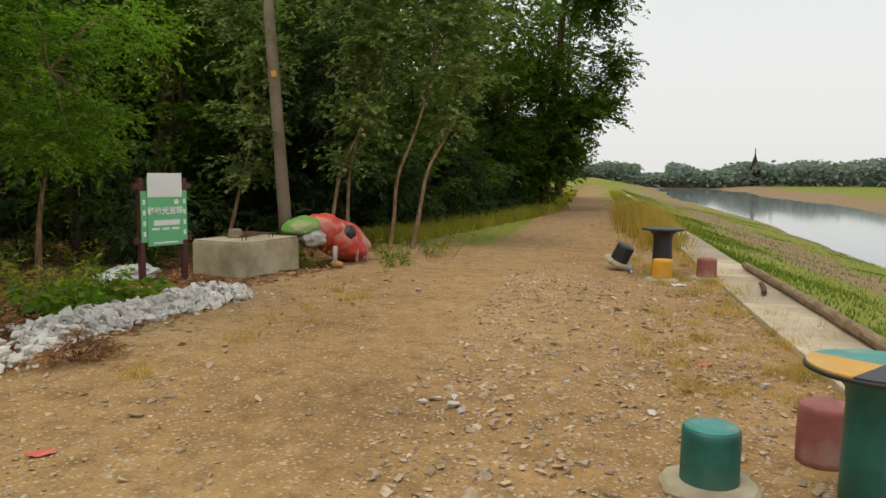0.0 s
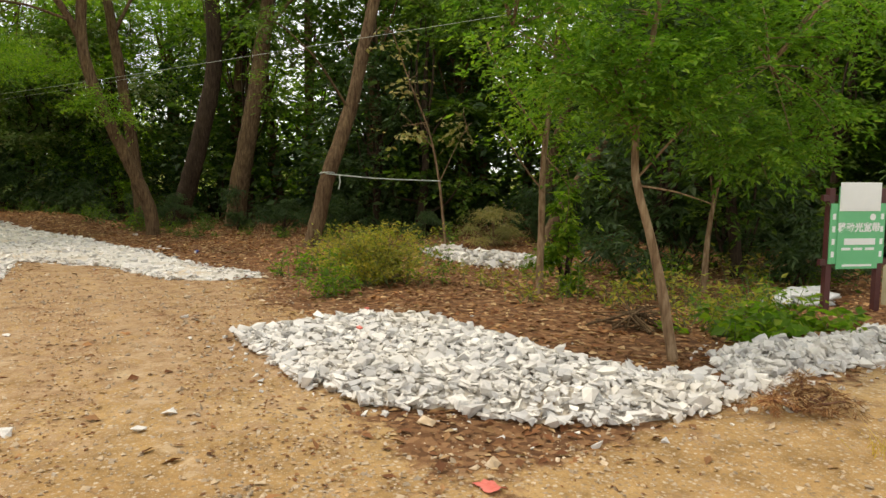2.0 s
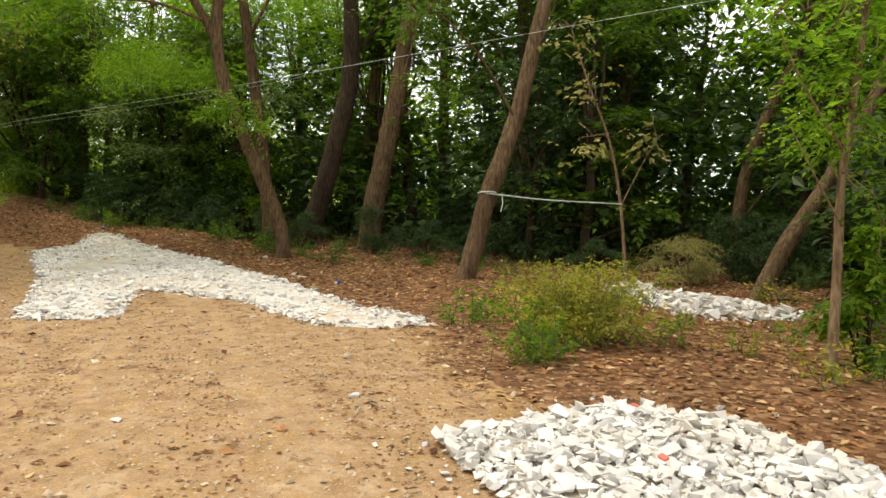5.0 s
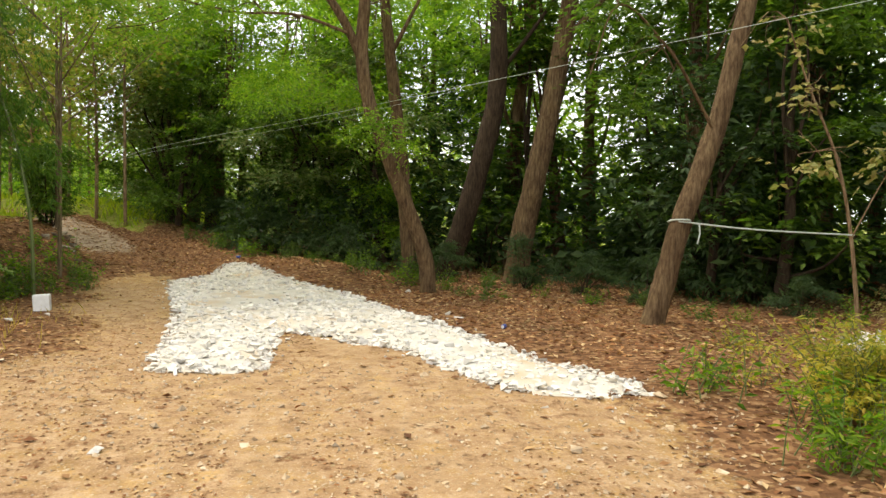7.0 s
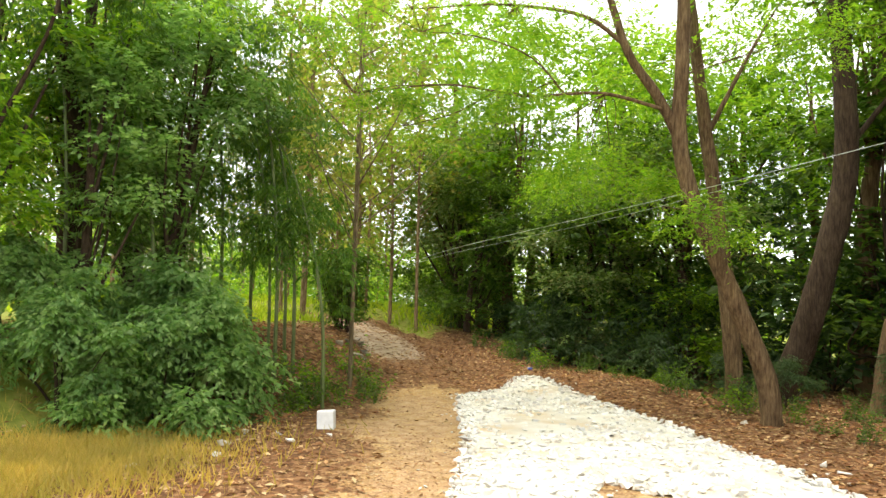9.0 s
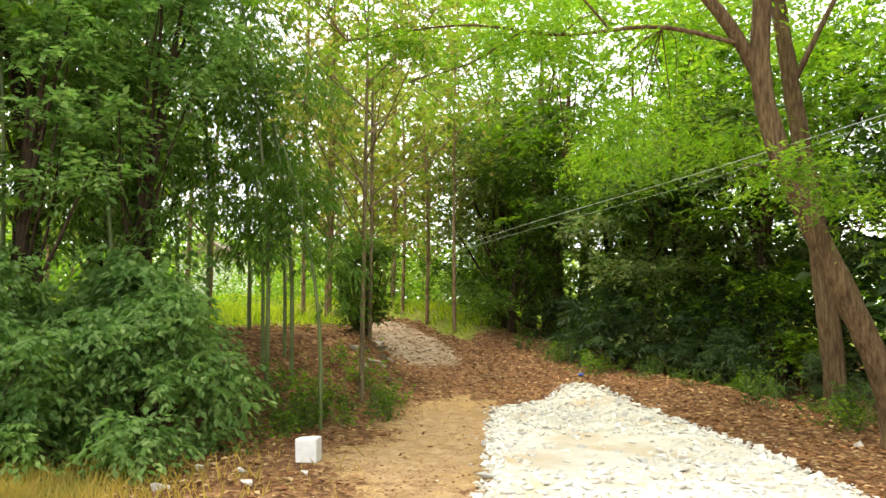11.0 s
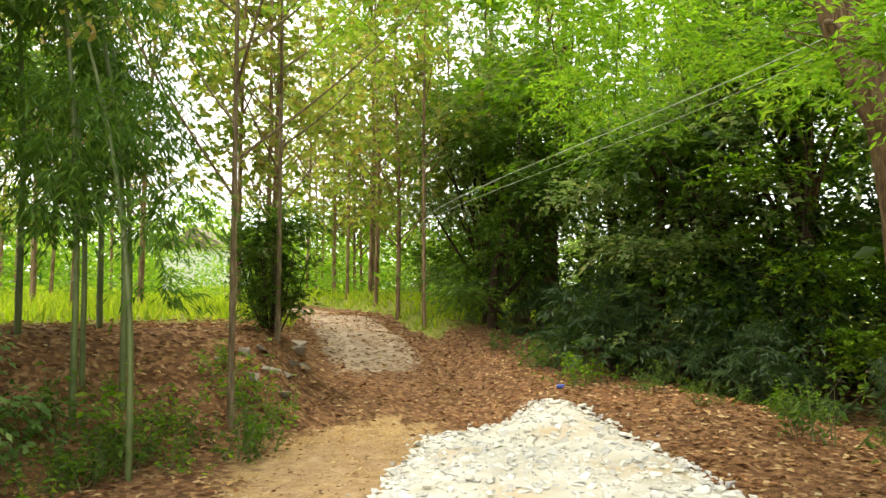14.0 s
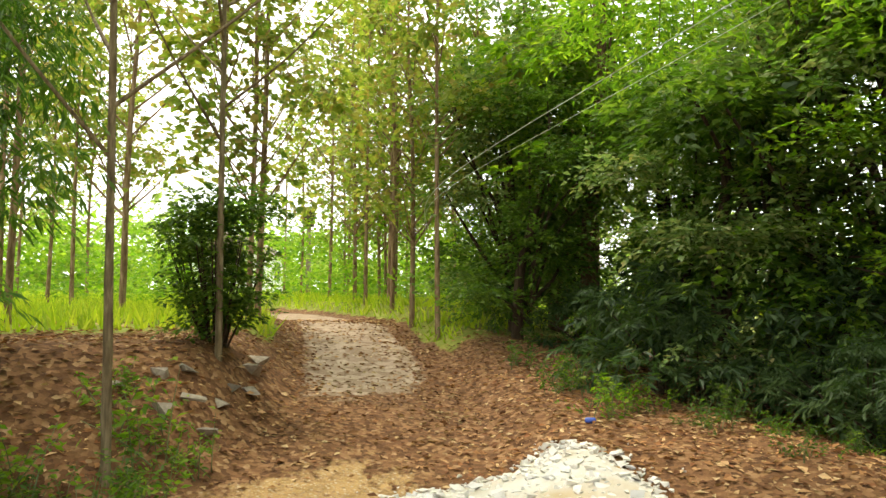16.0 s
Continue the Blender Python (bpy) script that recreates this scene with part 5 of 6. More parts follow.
def end_of_walk():
    rng = np.random.default_rng(301)
    bam = [bamboo(310 + k, 5.6 + 0.5 * k, "green bamboo stem with drooping narrow leaves", ((0.1, -1.7), (0.5, -1.2), (0.2, -0.8), (0.9, -1.0))[k]) for k in range(4)]
    spots = [(-19.72, -9.5), (-20.5, -10.67), (-19.9, -10.65), (-20.3, -11.1), (-20.95, -11.2), (-21.4, -12.4), (-20.2, -12.2), (-19.2, -11.8), (-18.6, -12.6), (-17.9, -11.6), (-17.0, -12.6), (-15.8, -13.0), (-15.0, -12.4), (-14.3, -12.9), (-13.4, -13.4), (-19.4, -13.6)]
    for k, (x, y) in enumerate(spots):
        m = stand(x, y, rng.uniform(-14, 14), rng.uniform(0.92, 1.15), -0.03)
        if k < 4:
            bam[k].matrix_basis = m
        else:
            copy_thing(bam[k % 4], m)
    viny = [shrub(320 + k, 2.2, 1.5, M["leaf_viny"], M["bark_dark"], "viny shrub with drooping grey-green leaves", 170, 0.10, 0.55, 8, "viny_shrub", 0.9, "viny shrubs") for k in range(2)]
    spread_copies(viny, [(-17.3, -10.3), (-16.9, -10.4), (-17.9, -10.9),  (-17.7, -11.2), (-15.9, -11.2), (-16.4, -11.4), (-16.2, -12.4)], rng, 0.9, 1.3, -0.35)
    dense = [broad_tree(330 + k, 7.5 + k, 2.0, 1.2, M["leaf_backlit_tint"] if k else M["leaf_viny"], M["bark_dark"], "dense green tree wrapped in climbing leaves", 105, 0.15) for k in range(2)]
    spread_copies(dense, [(-18.3, -12.0), (-17.6, -12.9), (-16.6, -11.9), (-16.0, -12.8), (-19.3, -12.6), (-18.4, -14.2), (-15.4, -14.8), (-17.4, -16.0), (-19.0, -13.2), (-20.6, -15.0)], rng, 0.85, 1.1)
    # slim trees on the bank
    def slim(x, y, tall, tilt, seed, label, r=0.045):
        rr = np.random.default_rng(seed)
        g = float(height(x, y))
        p = [(x, y, g - 0.1), (x + tilt[0] * 0.3, y + tilt[1] * 0.3, g + tall * 0.3), (x + tilt[0] * 0.65, y + tilt[1] * 0.65, g + tall * 0.65), (x + tilt[0], y + tilt[1], g + tall)]
        boughs, blobs = [], []
        for k in range(13):
            f = 0.31 + 0.05 * k
            z, a, l = g + tall * f, 2.4 * k + rr.uniform(-0.4, 0.4), rr.uniform(1.6, 2.6) * (1.2 - f)
            c = np.array([x + tilt[0] * f, y + tilt[1] * f, z])
            e = c + np.array([l * math.cos(a), l * math.sin(a), l * 0.95])
            boughs.append(([c, (c + e) / 2 + (0, 0, -0.08), e], 0.02, 0.006))
            blobs.append((e, (0.7, 0.7, 0.5), 9))
        hero("slim_tree", label, [(p, r, 0.012)], boughs, blobs, M["bark_slim"], M["leaf_poplar"], 7, 0.17, 0.10, 0.8, seed, "slim trees on the bank", droop=0.5)
    slim(-21.42, -9.98, 8.5, (0.4, 0.3), 341, "slim brown tree at the foot of the earth bank", 0.044)
    slim(-23.5, -11.2, 8.0, (0.2, 0.1), 343, "slim pale tree beside the dense round bush", 0.044)
    pops = [poplar(350 + k, 9.5 + k, "slim young poplar with sparse yellowing leaves") for k in range(4)]
    spots = [(-31.2, -14.2), (-29.9, -12.6), (-32.9, -16.1), (-27.4, -15.2), (-27.8, -15.4), (-27.2, -15.8), (-34.8, -18.6), (-34.4, -17.4), (-36.5, -20.5), (-38.5, -23.5), (-41.0, -27.5), (-36.2, -18.6), (-38.4, -21.0), (-40.8, -24.6)]
    for i in range(7):
        for j in range(6):
            x, y = -24.0 - 3.1 * i - 0.8 * j, -17.0 - 3.4 * j + 0.9 * i
            if seg_dist(np.array(x), np.array(y), PATH) > 3.6 and y < -13.5:
                spots.append((x + rng.normal(0, 0.4), y + rng.normal(0, 0.4)))
    spread_copies(pops, spots, rng, 0.9, 1.25)
    # the dense round bush on the bank
    x, y = -23.75, -11.55
    g = float(height(x, y))
    e = thing("bush", pose(x, y, g), "dense vase-shaped dark green bush with bare lower stems", "bush")
    rr = np.random.default_rng(360)
    stems = []
    for k in range(34):
        a, q = rr.uniform(0, 6.28), rr.uniform(0.25, 0.62)
        stems.append(tube([(0.12 * math.cos(a), 0.12 * math.sin(a), -0.05), (0.6 * q * math.cos(a), 0.6 * q * math.sin(a), 0.5), (q * math.cos(a), q * math.sin(a), 1.2)], 0.014, 0.006, 5, 0.05, rng=rr))
    put("stem", build("stem", *joined(stems), True), M["bark_dark"], e)
    pts = clumps([((0, 0, 1.3), (0.74, 0.74, 0.62), 330), ((0.05, 0.05, 0.72), (0.68, 0.68, 0.5), 280), ((0, 0, 0.4), (0.5, 0.5, 0.3), 110), ((-0.2, 0.2, 1.72), (0.6, 0.6, 0.35), 140), ((0.3, -0.2, 1.5), (0.5, 0.5, 0.45), 110)], 11, 0.1, rr)
    put("foliage", build("foliage", *foliage(pts, 0.085, 0.04, rr, 0.1, 0.7)), M["leaf"], e)
    # weeds on the bank's foot and beside the path
    weeds = [weed(370 + k, 0.55, 0.42, M["leaf_fresh_lit"] if k % 2 else M["leaf"], "bright green weed growing through fallen leaves", 14, 15, 0.08, 0.45, group="weeds on the bank") for k in range(4)]
    spots = [(-19.9, -9.9), (-20.2, -9.4), (-19.4, -10.0), (-20.6, -10.2), (-20.9, -9.2), (-19.0, -9.6), (-21.5, -9.7), (-22.2, -9.9), (-18.6, -10.0), (-22.0, -10.8), (-27.0, -8.6), (-26.2, -7.6), (-26.0, -6.4), (-27.0, -7.4), (-25.0, -5.4), (-27.6, -8.8), (-24.2, -4.2), (-25.4, -4.6), (-28.2, -9.8), (-23.4, -3.0), (-19.6, -10.6), (-20.4, -10.8)]
    spread_copies(weeds, spots + [(-19.7, -9.8), (-20.1, -10.1), (-19.3, -9.7), (-21.2, -9.6), (-20.8, -9.9), (-21.9, -10.2)], rng, 0.75, 1.3)
    # the plank-white block and the stones round it
    tagged(part("concrete_block", box(0.26, 0.24, 0.27, 0.02, 0.012), M["block"], None, at=pose(-17.85, -8.25, 0.0, 2, -3, 24)), "small white concrete block standing on the ground", "block")
    for k, (x, y, s) in enumerate([(-17.1, -8.5, 0.2), (-16.6, -8.0, 0.15), (-17.2, -7.8, 0.12), (-16.2, -8.7, 0.2), (-16.9, -8.9, 0.14), (-15.6, -8.3, 0.13), (-14.6, -8.6, 0.2)]):
        ob = put("stone", STONE_ME[k], None, None)
        ob.matrix_basis = pose(x, y, float(height(x, y)) + 0.03, 0, 0, 50 * k) @ Matrix.Scale(s, 4)
        tagged(ob, "loose pale stone lying beside the track", "stone", "loose pale stones")
    for k, (x, y, s) in enumerate([(-22.9, -10.9, 0.34), (-23.1, -10.6, 0.26), (-22.7, -10.6, 0.3), (-22.5, -10.9, 0.22), (-23.4, -10.8, 0.3), (-23.7, -10.9, 0.28), (-22.3, -10.5, 0.25), (-22.6, -10.25, 0.24), (-24.1, -11.3, 0.36), (-24.5, -11.7, 0.3), (-22.1, -10.9, 0.2)]):
        ob = put("stone", BANK_ME[(3 * k) % 10], None, None)
        ob.matrix_basis = pose(x, y, float(height(x, y)) + 0.04, 0, 0, 70 * k) @ Matrix.Scale(s, 4)
        tagged(ob, "grey-brown stone in the tumbled bank edge", "stone", "stones of the bank edge")


end_of_walk()


def far_belts():
    """Woods too far off to tell tree from tree."""
    rng = np.random.default_rng(401)

    def belt(line, back, tall, count, size, leaf, label, deep=3.0):
        pts = np.array(along_line(line, 0.25, back, 0.3, rng))
        m = count // 22
        k = rng.integers(0, len(pts), m)
        x, y = pts[k, 0] + rng.normal(0, deep, m), pts[k, 1] + rng.normal(0, deep, m)
        top = tall * (0.75 + 0.3 * wave(x, y, 0.5, 44))
        z = height(x, y) + top * rng.uniform(0.0, 1.0, m) ** 1.15
        q = np.repeat(np.arange(m), 22)
        g = rng.normal(0, 1, (len(q), 3)) * np.array([0.6, 0.6, 0.3]) * tall / 7
        x, y, z = x[q] + g[:, 0], y[q] + g[:, 1], z[q] + g[:, 2]
        V, F = foliage(np.column_stack([x, y, z]), size, size * 0.55, rng)
        tagged(put("distant_wood", build("distant_wood", V, F), leaf), label, "woods", kind="stuff")

    belt(EDGE[4:-1], 19.0, 10.5, 26000, 0.45, M["leaf"], "distant green depth of the wood")
    belt(EDGE[:5], 17.0, 7.5, 9000, 0.42, M["leaf_fresh_lit"], "green depth behind the thicket in a sunlit leaf tint")
    # Dark leaves close the gaps and stand in for the wood's inner shade.
    belt(EDGE[:-1], 6.5, 5.6, 34000, 0.34, M["leaf_dark"], "thicket inside the wood in a shade-dark leaf colour", 1.5)
    belt([(-30.0, -52.0), (-55.0, -46.0), (-62.0, -34.0)], 0.0, 8.0, 15000, 0.42, M["leaf_backlit_tint"], "bright green trees beyond the meadow", 3.0)
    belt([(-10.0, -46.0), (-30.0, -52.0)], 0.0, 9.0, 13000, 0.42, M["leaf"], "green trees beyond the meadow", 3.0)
    belt([(-25.0, -28.0), (-34.0, -27.0), (-42.0, -33.0)], 0.0, 3.4, 6000, 0.2, M["leaf_backlit_tint"], "low bright green saplings in the meadow", 2.0)
    belt([(-42.0, -29.0), (-40.0, -20.0), (-36.0, -14.0)], 0.0, 5.0, 9000, 0.2, M["leaf_backlit_tint"], "bright green growth beside the path", 2.0)
    belt([(-8.0, -62.0), (-40.0, -74.0), (-80.0, -62.0), (-92.0, -30.0), (-84.0, -6.0)], 0.0, 9.0, 30000, 0.95, M["leaf_haze"], "trees beyond the meadow in a pale haze-tinted leaf colour", 4.0)
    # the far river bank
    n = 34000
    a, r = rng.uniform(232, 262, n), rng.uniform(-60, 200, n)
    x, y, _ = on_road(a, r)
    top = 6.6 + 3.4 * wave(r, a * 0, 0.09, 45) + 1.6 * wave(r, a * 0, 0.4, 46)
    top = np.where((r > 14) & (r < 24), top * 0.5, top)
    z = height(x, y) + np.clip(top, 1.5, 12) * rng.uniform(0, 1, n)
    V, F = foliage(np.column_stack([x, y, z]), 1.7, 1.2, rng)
    tagged(put("far_tree_line", build("far_tree_line", V, F), M["leaf_far"]), "line of trees across the river in haze-tinted blue-green", "woods", kind="stuff")


# Blue-grey leaf colour carries the air's haze; no volume is used.
M["leaf_far"] = leaf_mat("haze_tinted_far_leaves", [(0.19, 0.24, 0.265), (0.215, 0.265, 0.285), (0.24, 0.29, 0.305)], 0.3, 1.0)
far_belts()


def lattice_tower(x, y):
    z = float(height(x, y))
    e = thing("tower", pose(x, y, z), "thin dark pointed tower among far trees", "tower")
    part("spire", lathe([(1.6, 0), (1.5, 5.0), (1.2, 5.8), (0.6, 7.6), (0.2, 9.0), (0.1, 11.0)], 8), M["bark_dark"], e)


lattice_tower(*on_road(236, 47)[:2])

# ---------------------------------------------------------------- painted concrete tables and stools
PAINT = {
    "green": solid("teal_green_paint", [(0.005, 0.07, 0.055), (0.012, 0.12, 0.095), (0.03, 0.17, 0.14)], 5, 0.45, 50, 0.002, stain=(0.06, 0.11, 0.085)),
    "teal": solid("worn_teal_paint", [(0.03, 0.22, 0.19), (0.06, 0.3, 0.26)], 9, 0.5, 50, 0.002, stain=(0.3, 0.36, 0.28)),
    "red": solid("faded_red_paint", [(0.20, 0.06, 0.05), (0.30, 0.10, 0.085), (0.36, 0.15, 0.12)], 5, 0.7, 50, 0.003, stain=(0.36, 0.24, 0.2)),
    "yellow": solid("yellow_paint", [(0.55, 0.26, 0.015), (0.68, 0.36, 0.025)], 7, 0.5, 50, 0.002, stain=(0.5, 0.33, 0.1)),
    "black": solid("black_paint", [(0.012, 0.013, 0.015), (0.03, 0.03, 0.032)], 6, 0.5, 50, 0.002),
    "white": solid("dirty_white_plastic", [(0.55, 0.55, 0.54), (0.75, 0.75, 0.74)], 9, 0.5, 20, 0.01),
    "maroon": solid("maroon_painted_steel", [(0.06, 0.016, 0.016), (0.10, 0.028, 0.026)], 8, 0.5, 40, 0.002),
    "sign_green": solid("green_printed_sheet", [(0.12, 0.48, 0.21), (0.16, 0.54, 0.26)], 3, 0.45, 30, 0.0006),
    "print_white": solid("white_print", [(0.80, 0.83, 0.80), (0.86, 0.88, 0.86)], 5, 0.5, 30, 0.0004),
    "shell_red": solid("faded_red_canvas", [(0.42, 0.03, 0.02), (0.58, 0.055, 0.035), (0.62, 0.16, 0.11)], 5, 0.6, 18, 0.02, stain=(0.5, 0.3, 0.22)),
    "shell_green": solid("faded_green_canvas", [(0.06, 0.22, 0.03), (0.12, 0.33, 0.05), (0.3, 0.34, 0.14)], 5, 0.6, 18, 0.02, stain=(0.34, 0.3, 0.16)),
    "canvas": solid("grey_white_canvas", [(0.32, 0.31, 0.29), (0.46, 0.45, 0.43)], 8, 0.8, 18, 0.02, stain=(0.25, 0.22, 0.18)),
    "rust": solid("rusted_iron", [(0.07, 0.03, 0.018), (0.14, 0.06, 0.03)], 14, 0.9, 60, 0.003),
    "orange": solid("orange_wood", [(0.36, 0.16, 0.05), (0.48, 0.25, 0.09)], 10, 0.8, 40, 0.003),
    "wood": solid("grey_weathered_log", [(0.13, 0.085, 0.045), (0.24, 0.165, 0.09), (0.34, 0.25, 0.15)], 6, 0.9, 30, 0.012),
    "wire": solid("white_sheathed_cable", [(0.36, 0.40, 0.34), (0.5, 0.54, 0.48)], 4, 0.5, 30, 0.0005),
    "scrap_red": solid("pink_red_paper", [(0.55, 0.10, 0.07), (0.66, 0.2, 0.15)], 9, 0.7, 30, 0.004),
    "blue": solid("blue_printed_tin", [(0.02, 0.05, 0.28), (0.04, 0.09, 0.4)], 9, 0.35, 30, 0.001),
}


def stool(x, y, paint, label, tip=None, footing=False):
    e = thing("stool", tip or pose(x, y, 0), label, "stool", "round concrete stools")
    prof = [(0.148, -0.02), (0.152, 0.02), (0.150, 0.29), (0.149, 0.318), (0.140, 0.330), (0.05, 0.334)]
    part("seat", lathe(prof, 30, 0.02), PAINT[paint], e, smooth=True)
    if paint == "green":
        part("seat_top", lathe([(0.139, 0.329), (0.137, 0.336), (0.05, 0.339)], 30, 0.02), PAINT["teal"], e, "scuffed teal seat top", smooth=True)
    if footing:
        part("footing", lathe([(0.25, -0.03), (0.26, 0.01), (0.24, 0.035), (0.16, 0.045)], 22, 0.12), M["concrete"], e, "rough bare concrete footing")
    return e


stool(-0.75, 3.96, "green", "round concrete stool painted teal green on a rough footing", footing=True)
stool(-0.27, 4.74, "red", "round concrete stool painted faded red among gravel")
stool(-3.0, 11.42, "yellow", "round concrete stool painted yellow beside a black table", footing=True)
stool(-2.46, 11.98, "red", "round concrete stool painted dull red beside the paving", footing=True)
stool(0, 0, "black", "toppled black concrete stool lying askew on its footing", tip=pose(-4.0, 12.35, 0.12, 14, 22, 30), footing=True)


def table(x, y, label, wedges, leg):
    e = thing("table", pose(x, y, 0), label, "table", "round concrete tables")
    part("pedestal", lathe([(0.158, -0.03), (0.156, 0.3), (0.150, 0.56), (0.158, 0.64), (0.21, 0.70), (0.22, 0.71)], 32, 0.012), PAINT[leg], e, smooth=True)
    part("rim", lathe([(0.2, 0.712), (0.33, 0.722), (0.343, 0.728), (0.345, 0.742), (0.338, 0.747)], 44, 0.01), PAINT["black"], e)
    for k, w in enumerate(wedges):
        bm = bmesh.new()
        n = 12
        a0 = math.pi / 2 * k - 0.35
        arc = [(0.333 * math.cos(a0 + math.pi / 2 * i / n), 0.333 * math.sin(a0 + math.pi / 2 * i / n)) for i in range(n + 1)]
        low = [bm.verts.new((p[0], p[1], 0.747)) for p in [(0, 0)] + arc]
        high = [bm.verts.new((p[0] * 0.997, p[1] * 0.997, 0.756)) for p in [(0, 0)] + arc]
        bm.faces.new(high)
        for i in range(len(low)):
            j = (i + 1) % len(low)
            bm.faces.new((low[i], low[j], high[j], high[i]))
        part("top_quarter", bm, PAINT[w], e, w + " painted quarter of the top")
    return e


table(0.0, 4.02, "round concrete table with a quartered yellow, teal and black top", ["black", "teal", "yellow", "black"], "green")
table(-3.2, 12.15, "round black concrete table on a thick black pedestal", ["black", "black", "black", "black"], "black")


def can(m, paint, label):
    e = thing("drink_can", m, label, "can")
    part("can_body", lathe([(0.024, 0), (0.032, 0.008), (0.033, 0.10), (0.027, 0.115), (0.026, 0.118)], 18), PAINT[paint], e, smooth=True)
    part("can_end", lathe([(0.0255, 0.1181), (0.024, 0.1185), (0.01, 0.1170)], 18), PAINT["white"], e)


can(pose(0.10, 4.14, 0.757), "yellow", "yellow drink can standing on the round table")
can(pose(-3.72, 12.05, 0.035, 90, 0, 40), "blue", "blue drink can lying in the gravel")


def log(p, q, r, label, name="log", mat="wood"):
    p, q = np.array(p, float), np.array(q, float)
    mid = (p + q) / 2
    rng = np.random.default_rng(55)
    V, F = tube([p - mid, (0.02, 0.01, 0.0), q - mid], r, r * 0.85, 12, 0.06, rng=rng)
    n = len(V)
    V = np.concatenate([V, [p - mid, q - mid]])
    tris = [(n, (i + 1) % 12, i) for i in range(12)] + [(n + 1, n - 12 + i, n - 12 + (i + 1) % 12) for i in range(12)]
    me = bpy.data.meshes.new(name)
    me.from_pydata([tuple(v) for v in V], [], [tuple(f) for f in F] + tris)
    return tagged(put(name, me, PAINT[mat], None, at=pose(*mid)), label, name)


log((*on_road(6.4, 2.62)[:2], 0.115), (*on_road(13.2, 2.56)[:2], 0.115), 0.068, "long weathered grey log lying along the concrete strip")
log((*on_road(10.3, 2.25)[:2], 0.09), (*on_road(11.2, 2.4)[:2], 0.09), 0.035, "short dark driftwood stick on the concrete strip", "stick", "rust")
tagged(part("kerb_block", box(0.3, 0.7, 0.14, 0.015, 0.008), M["slab"], None, at=pose(*on_road(19.0, 2.15, 0.04), 0, 0, ROAD_TURN)), "pale concrete kerb block lying on the strip", "block")


def scrap(x, y, w, h, mat, label, turn=20):
    bm = bmesh.new()
    bmesh.ops.create_grid(bm, x_segments=7, y_segments=5, size=0.5)
    for v in bm.verts:
        q = noise.noise_vector(v.co * 3 + Vector((x, y, 0)))
        v.co = Vector((v.co.x * w * (1 + 0.3 * q.x), v.co.y * h * (1 + 0.3 * q.y), 0.018 + 0.02 * q.z))
    bmesh.ops.solidify(bm, geom=bm.faces[:], thickness=0.002)
    tagged(part("paper_scrap", bm, PAINT[mat], None, at=pose(x, y, float(height(x, y)), 0, 0, turn)), label, "litter")


scrap(-5.22, 1.17, 0.16, 0.1, "scrap_red", "crumpled pink-red paper scrap on the dirt")
scrap(-2.60, 10.82, 0.2, 0.14, "white", "white paper scrap on the gravel")
scrap(-1.30, 6.49, 0.1, 0.06, "scrap_red", "small red plastic scrap among pebbles")
scrap(-4.15, 2.36, 0.16, 0.07, "scrap_red", "faded pink scrap trodden into the road", 60)

for k, (x, y, s) in enumerate([(-2.76, 4.41, 0.13), (-2.54, 4.32, 0.12), (-2.77, 4.28, 0.10), (-2.11, 5.31, 0.10), (-0.76, 6.05, 0.09), (-1.33, 4.94, 0.08), (-4.39, 3.45, 0.12), (-5.51, 8.41, 0.13), (-2.64, 4.51, 0.08), (-2.44, 4.26, 0.09)]):
    ob = put("stone", STONE_ME[k % 10], None, None)
    ob.matrix_basis = pose(x, y, float(height(x, y)) + 0.02, 0, 0, 37 * k) @ Matrix.Scale(s, 4)
    tagged(ob, "fist-sized pale stone on the dirt road", "stone", "loose stones on the road")

for k, (x, y, s) in enumerate([(-18.84, -1.9, 0.24), (-22.26, -2.9, 0.26), (-18.41, -1.77, 0.2), (-10.32, -0.76, 0.15), (-9.87, -2.41, 0.1), (-6.79, -0.58, 0.12), (-6.68, -1.54, 0.13), (-6.52, -0.74, 0.11), (-8.9, -3.2, 0.1), (-11.4, -4.1, 0.13), (-7.6, -2.7, 0.09)]):
    ob = put("stone", STONE_ME[(k * 7 + 2) % 10], None, None)
    ob.matrix_basis = pose(x, y, float(height(x, y)) + 0.015, 0, 0, 61 * k) @ Matrix.Diagonal((s, s, s * 0.7, 1))
    tagged(ob, "flat pale stone lying loose in the clearing", "stone", "loose stones of the clearing")
tagged(part("paper_scrap", box(0.055, 0.04, 0.02, 0.006, 0.008), PAINT["scrap_red"], None, at=pose(-8.25, 0.93, 0.235, 8, 12, 30)), "small red wrapper lying on the stone pile", "litter")
tagged(part("paper_scrap", box(0.05, 0.035, 0.02, 0.006, 0.008), PAINT["scrap_red"], None, at=pose(-9.25, 1.15, 0.225, -8, 10, 70)), "crumpled red wrapper on the broken stone", "litter")
can(pose(-17.4, -1.04, 0.035, 90, 0, 70), "blue", "dark blue drink can lying in fallen leaves")
can(pose(-25.63, -7.53, float(height(-25.63, -7.53)) + 0.035, 90, 0, 20), "blue", "blue drink can lying beside the path")

# ---------------------------------------------------------------- sign board
def lettering(body, size, m, mat, parent):
    cu = bpy.data.curves.new("lettering", "FONT")
    cu.body, cu.size, cu.align_x, cu.align_y, cu.extrude, cu.offset = body, size, "CENTER", "CENTER", 0.0015, 0.0035
    cu.materials.append(mat)
    ob = new("lettering", cu)
    ob.parent, ob.matrix_basis = parent, m
    return ob


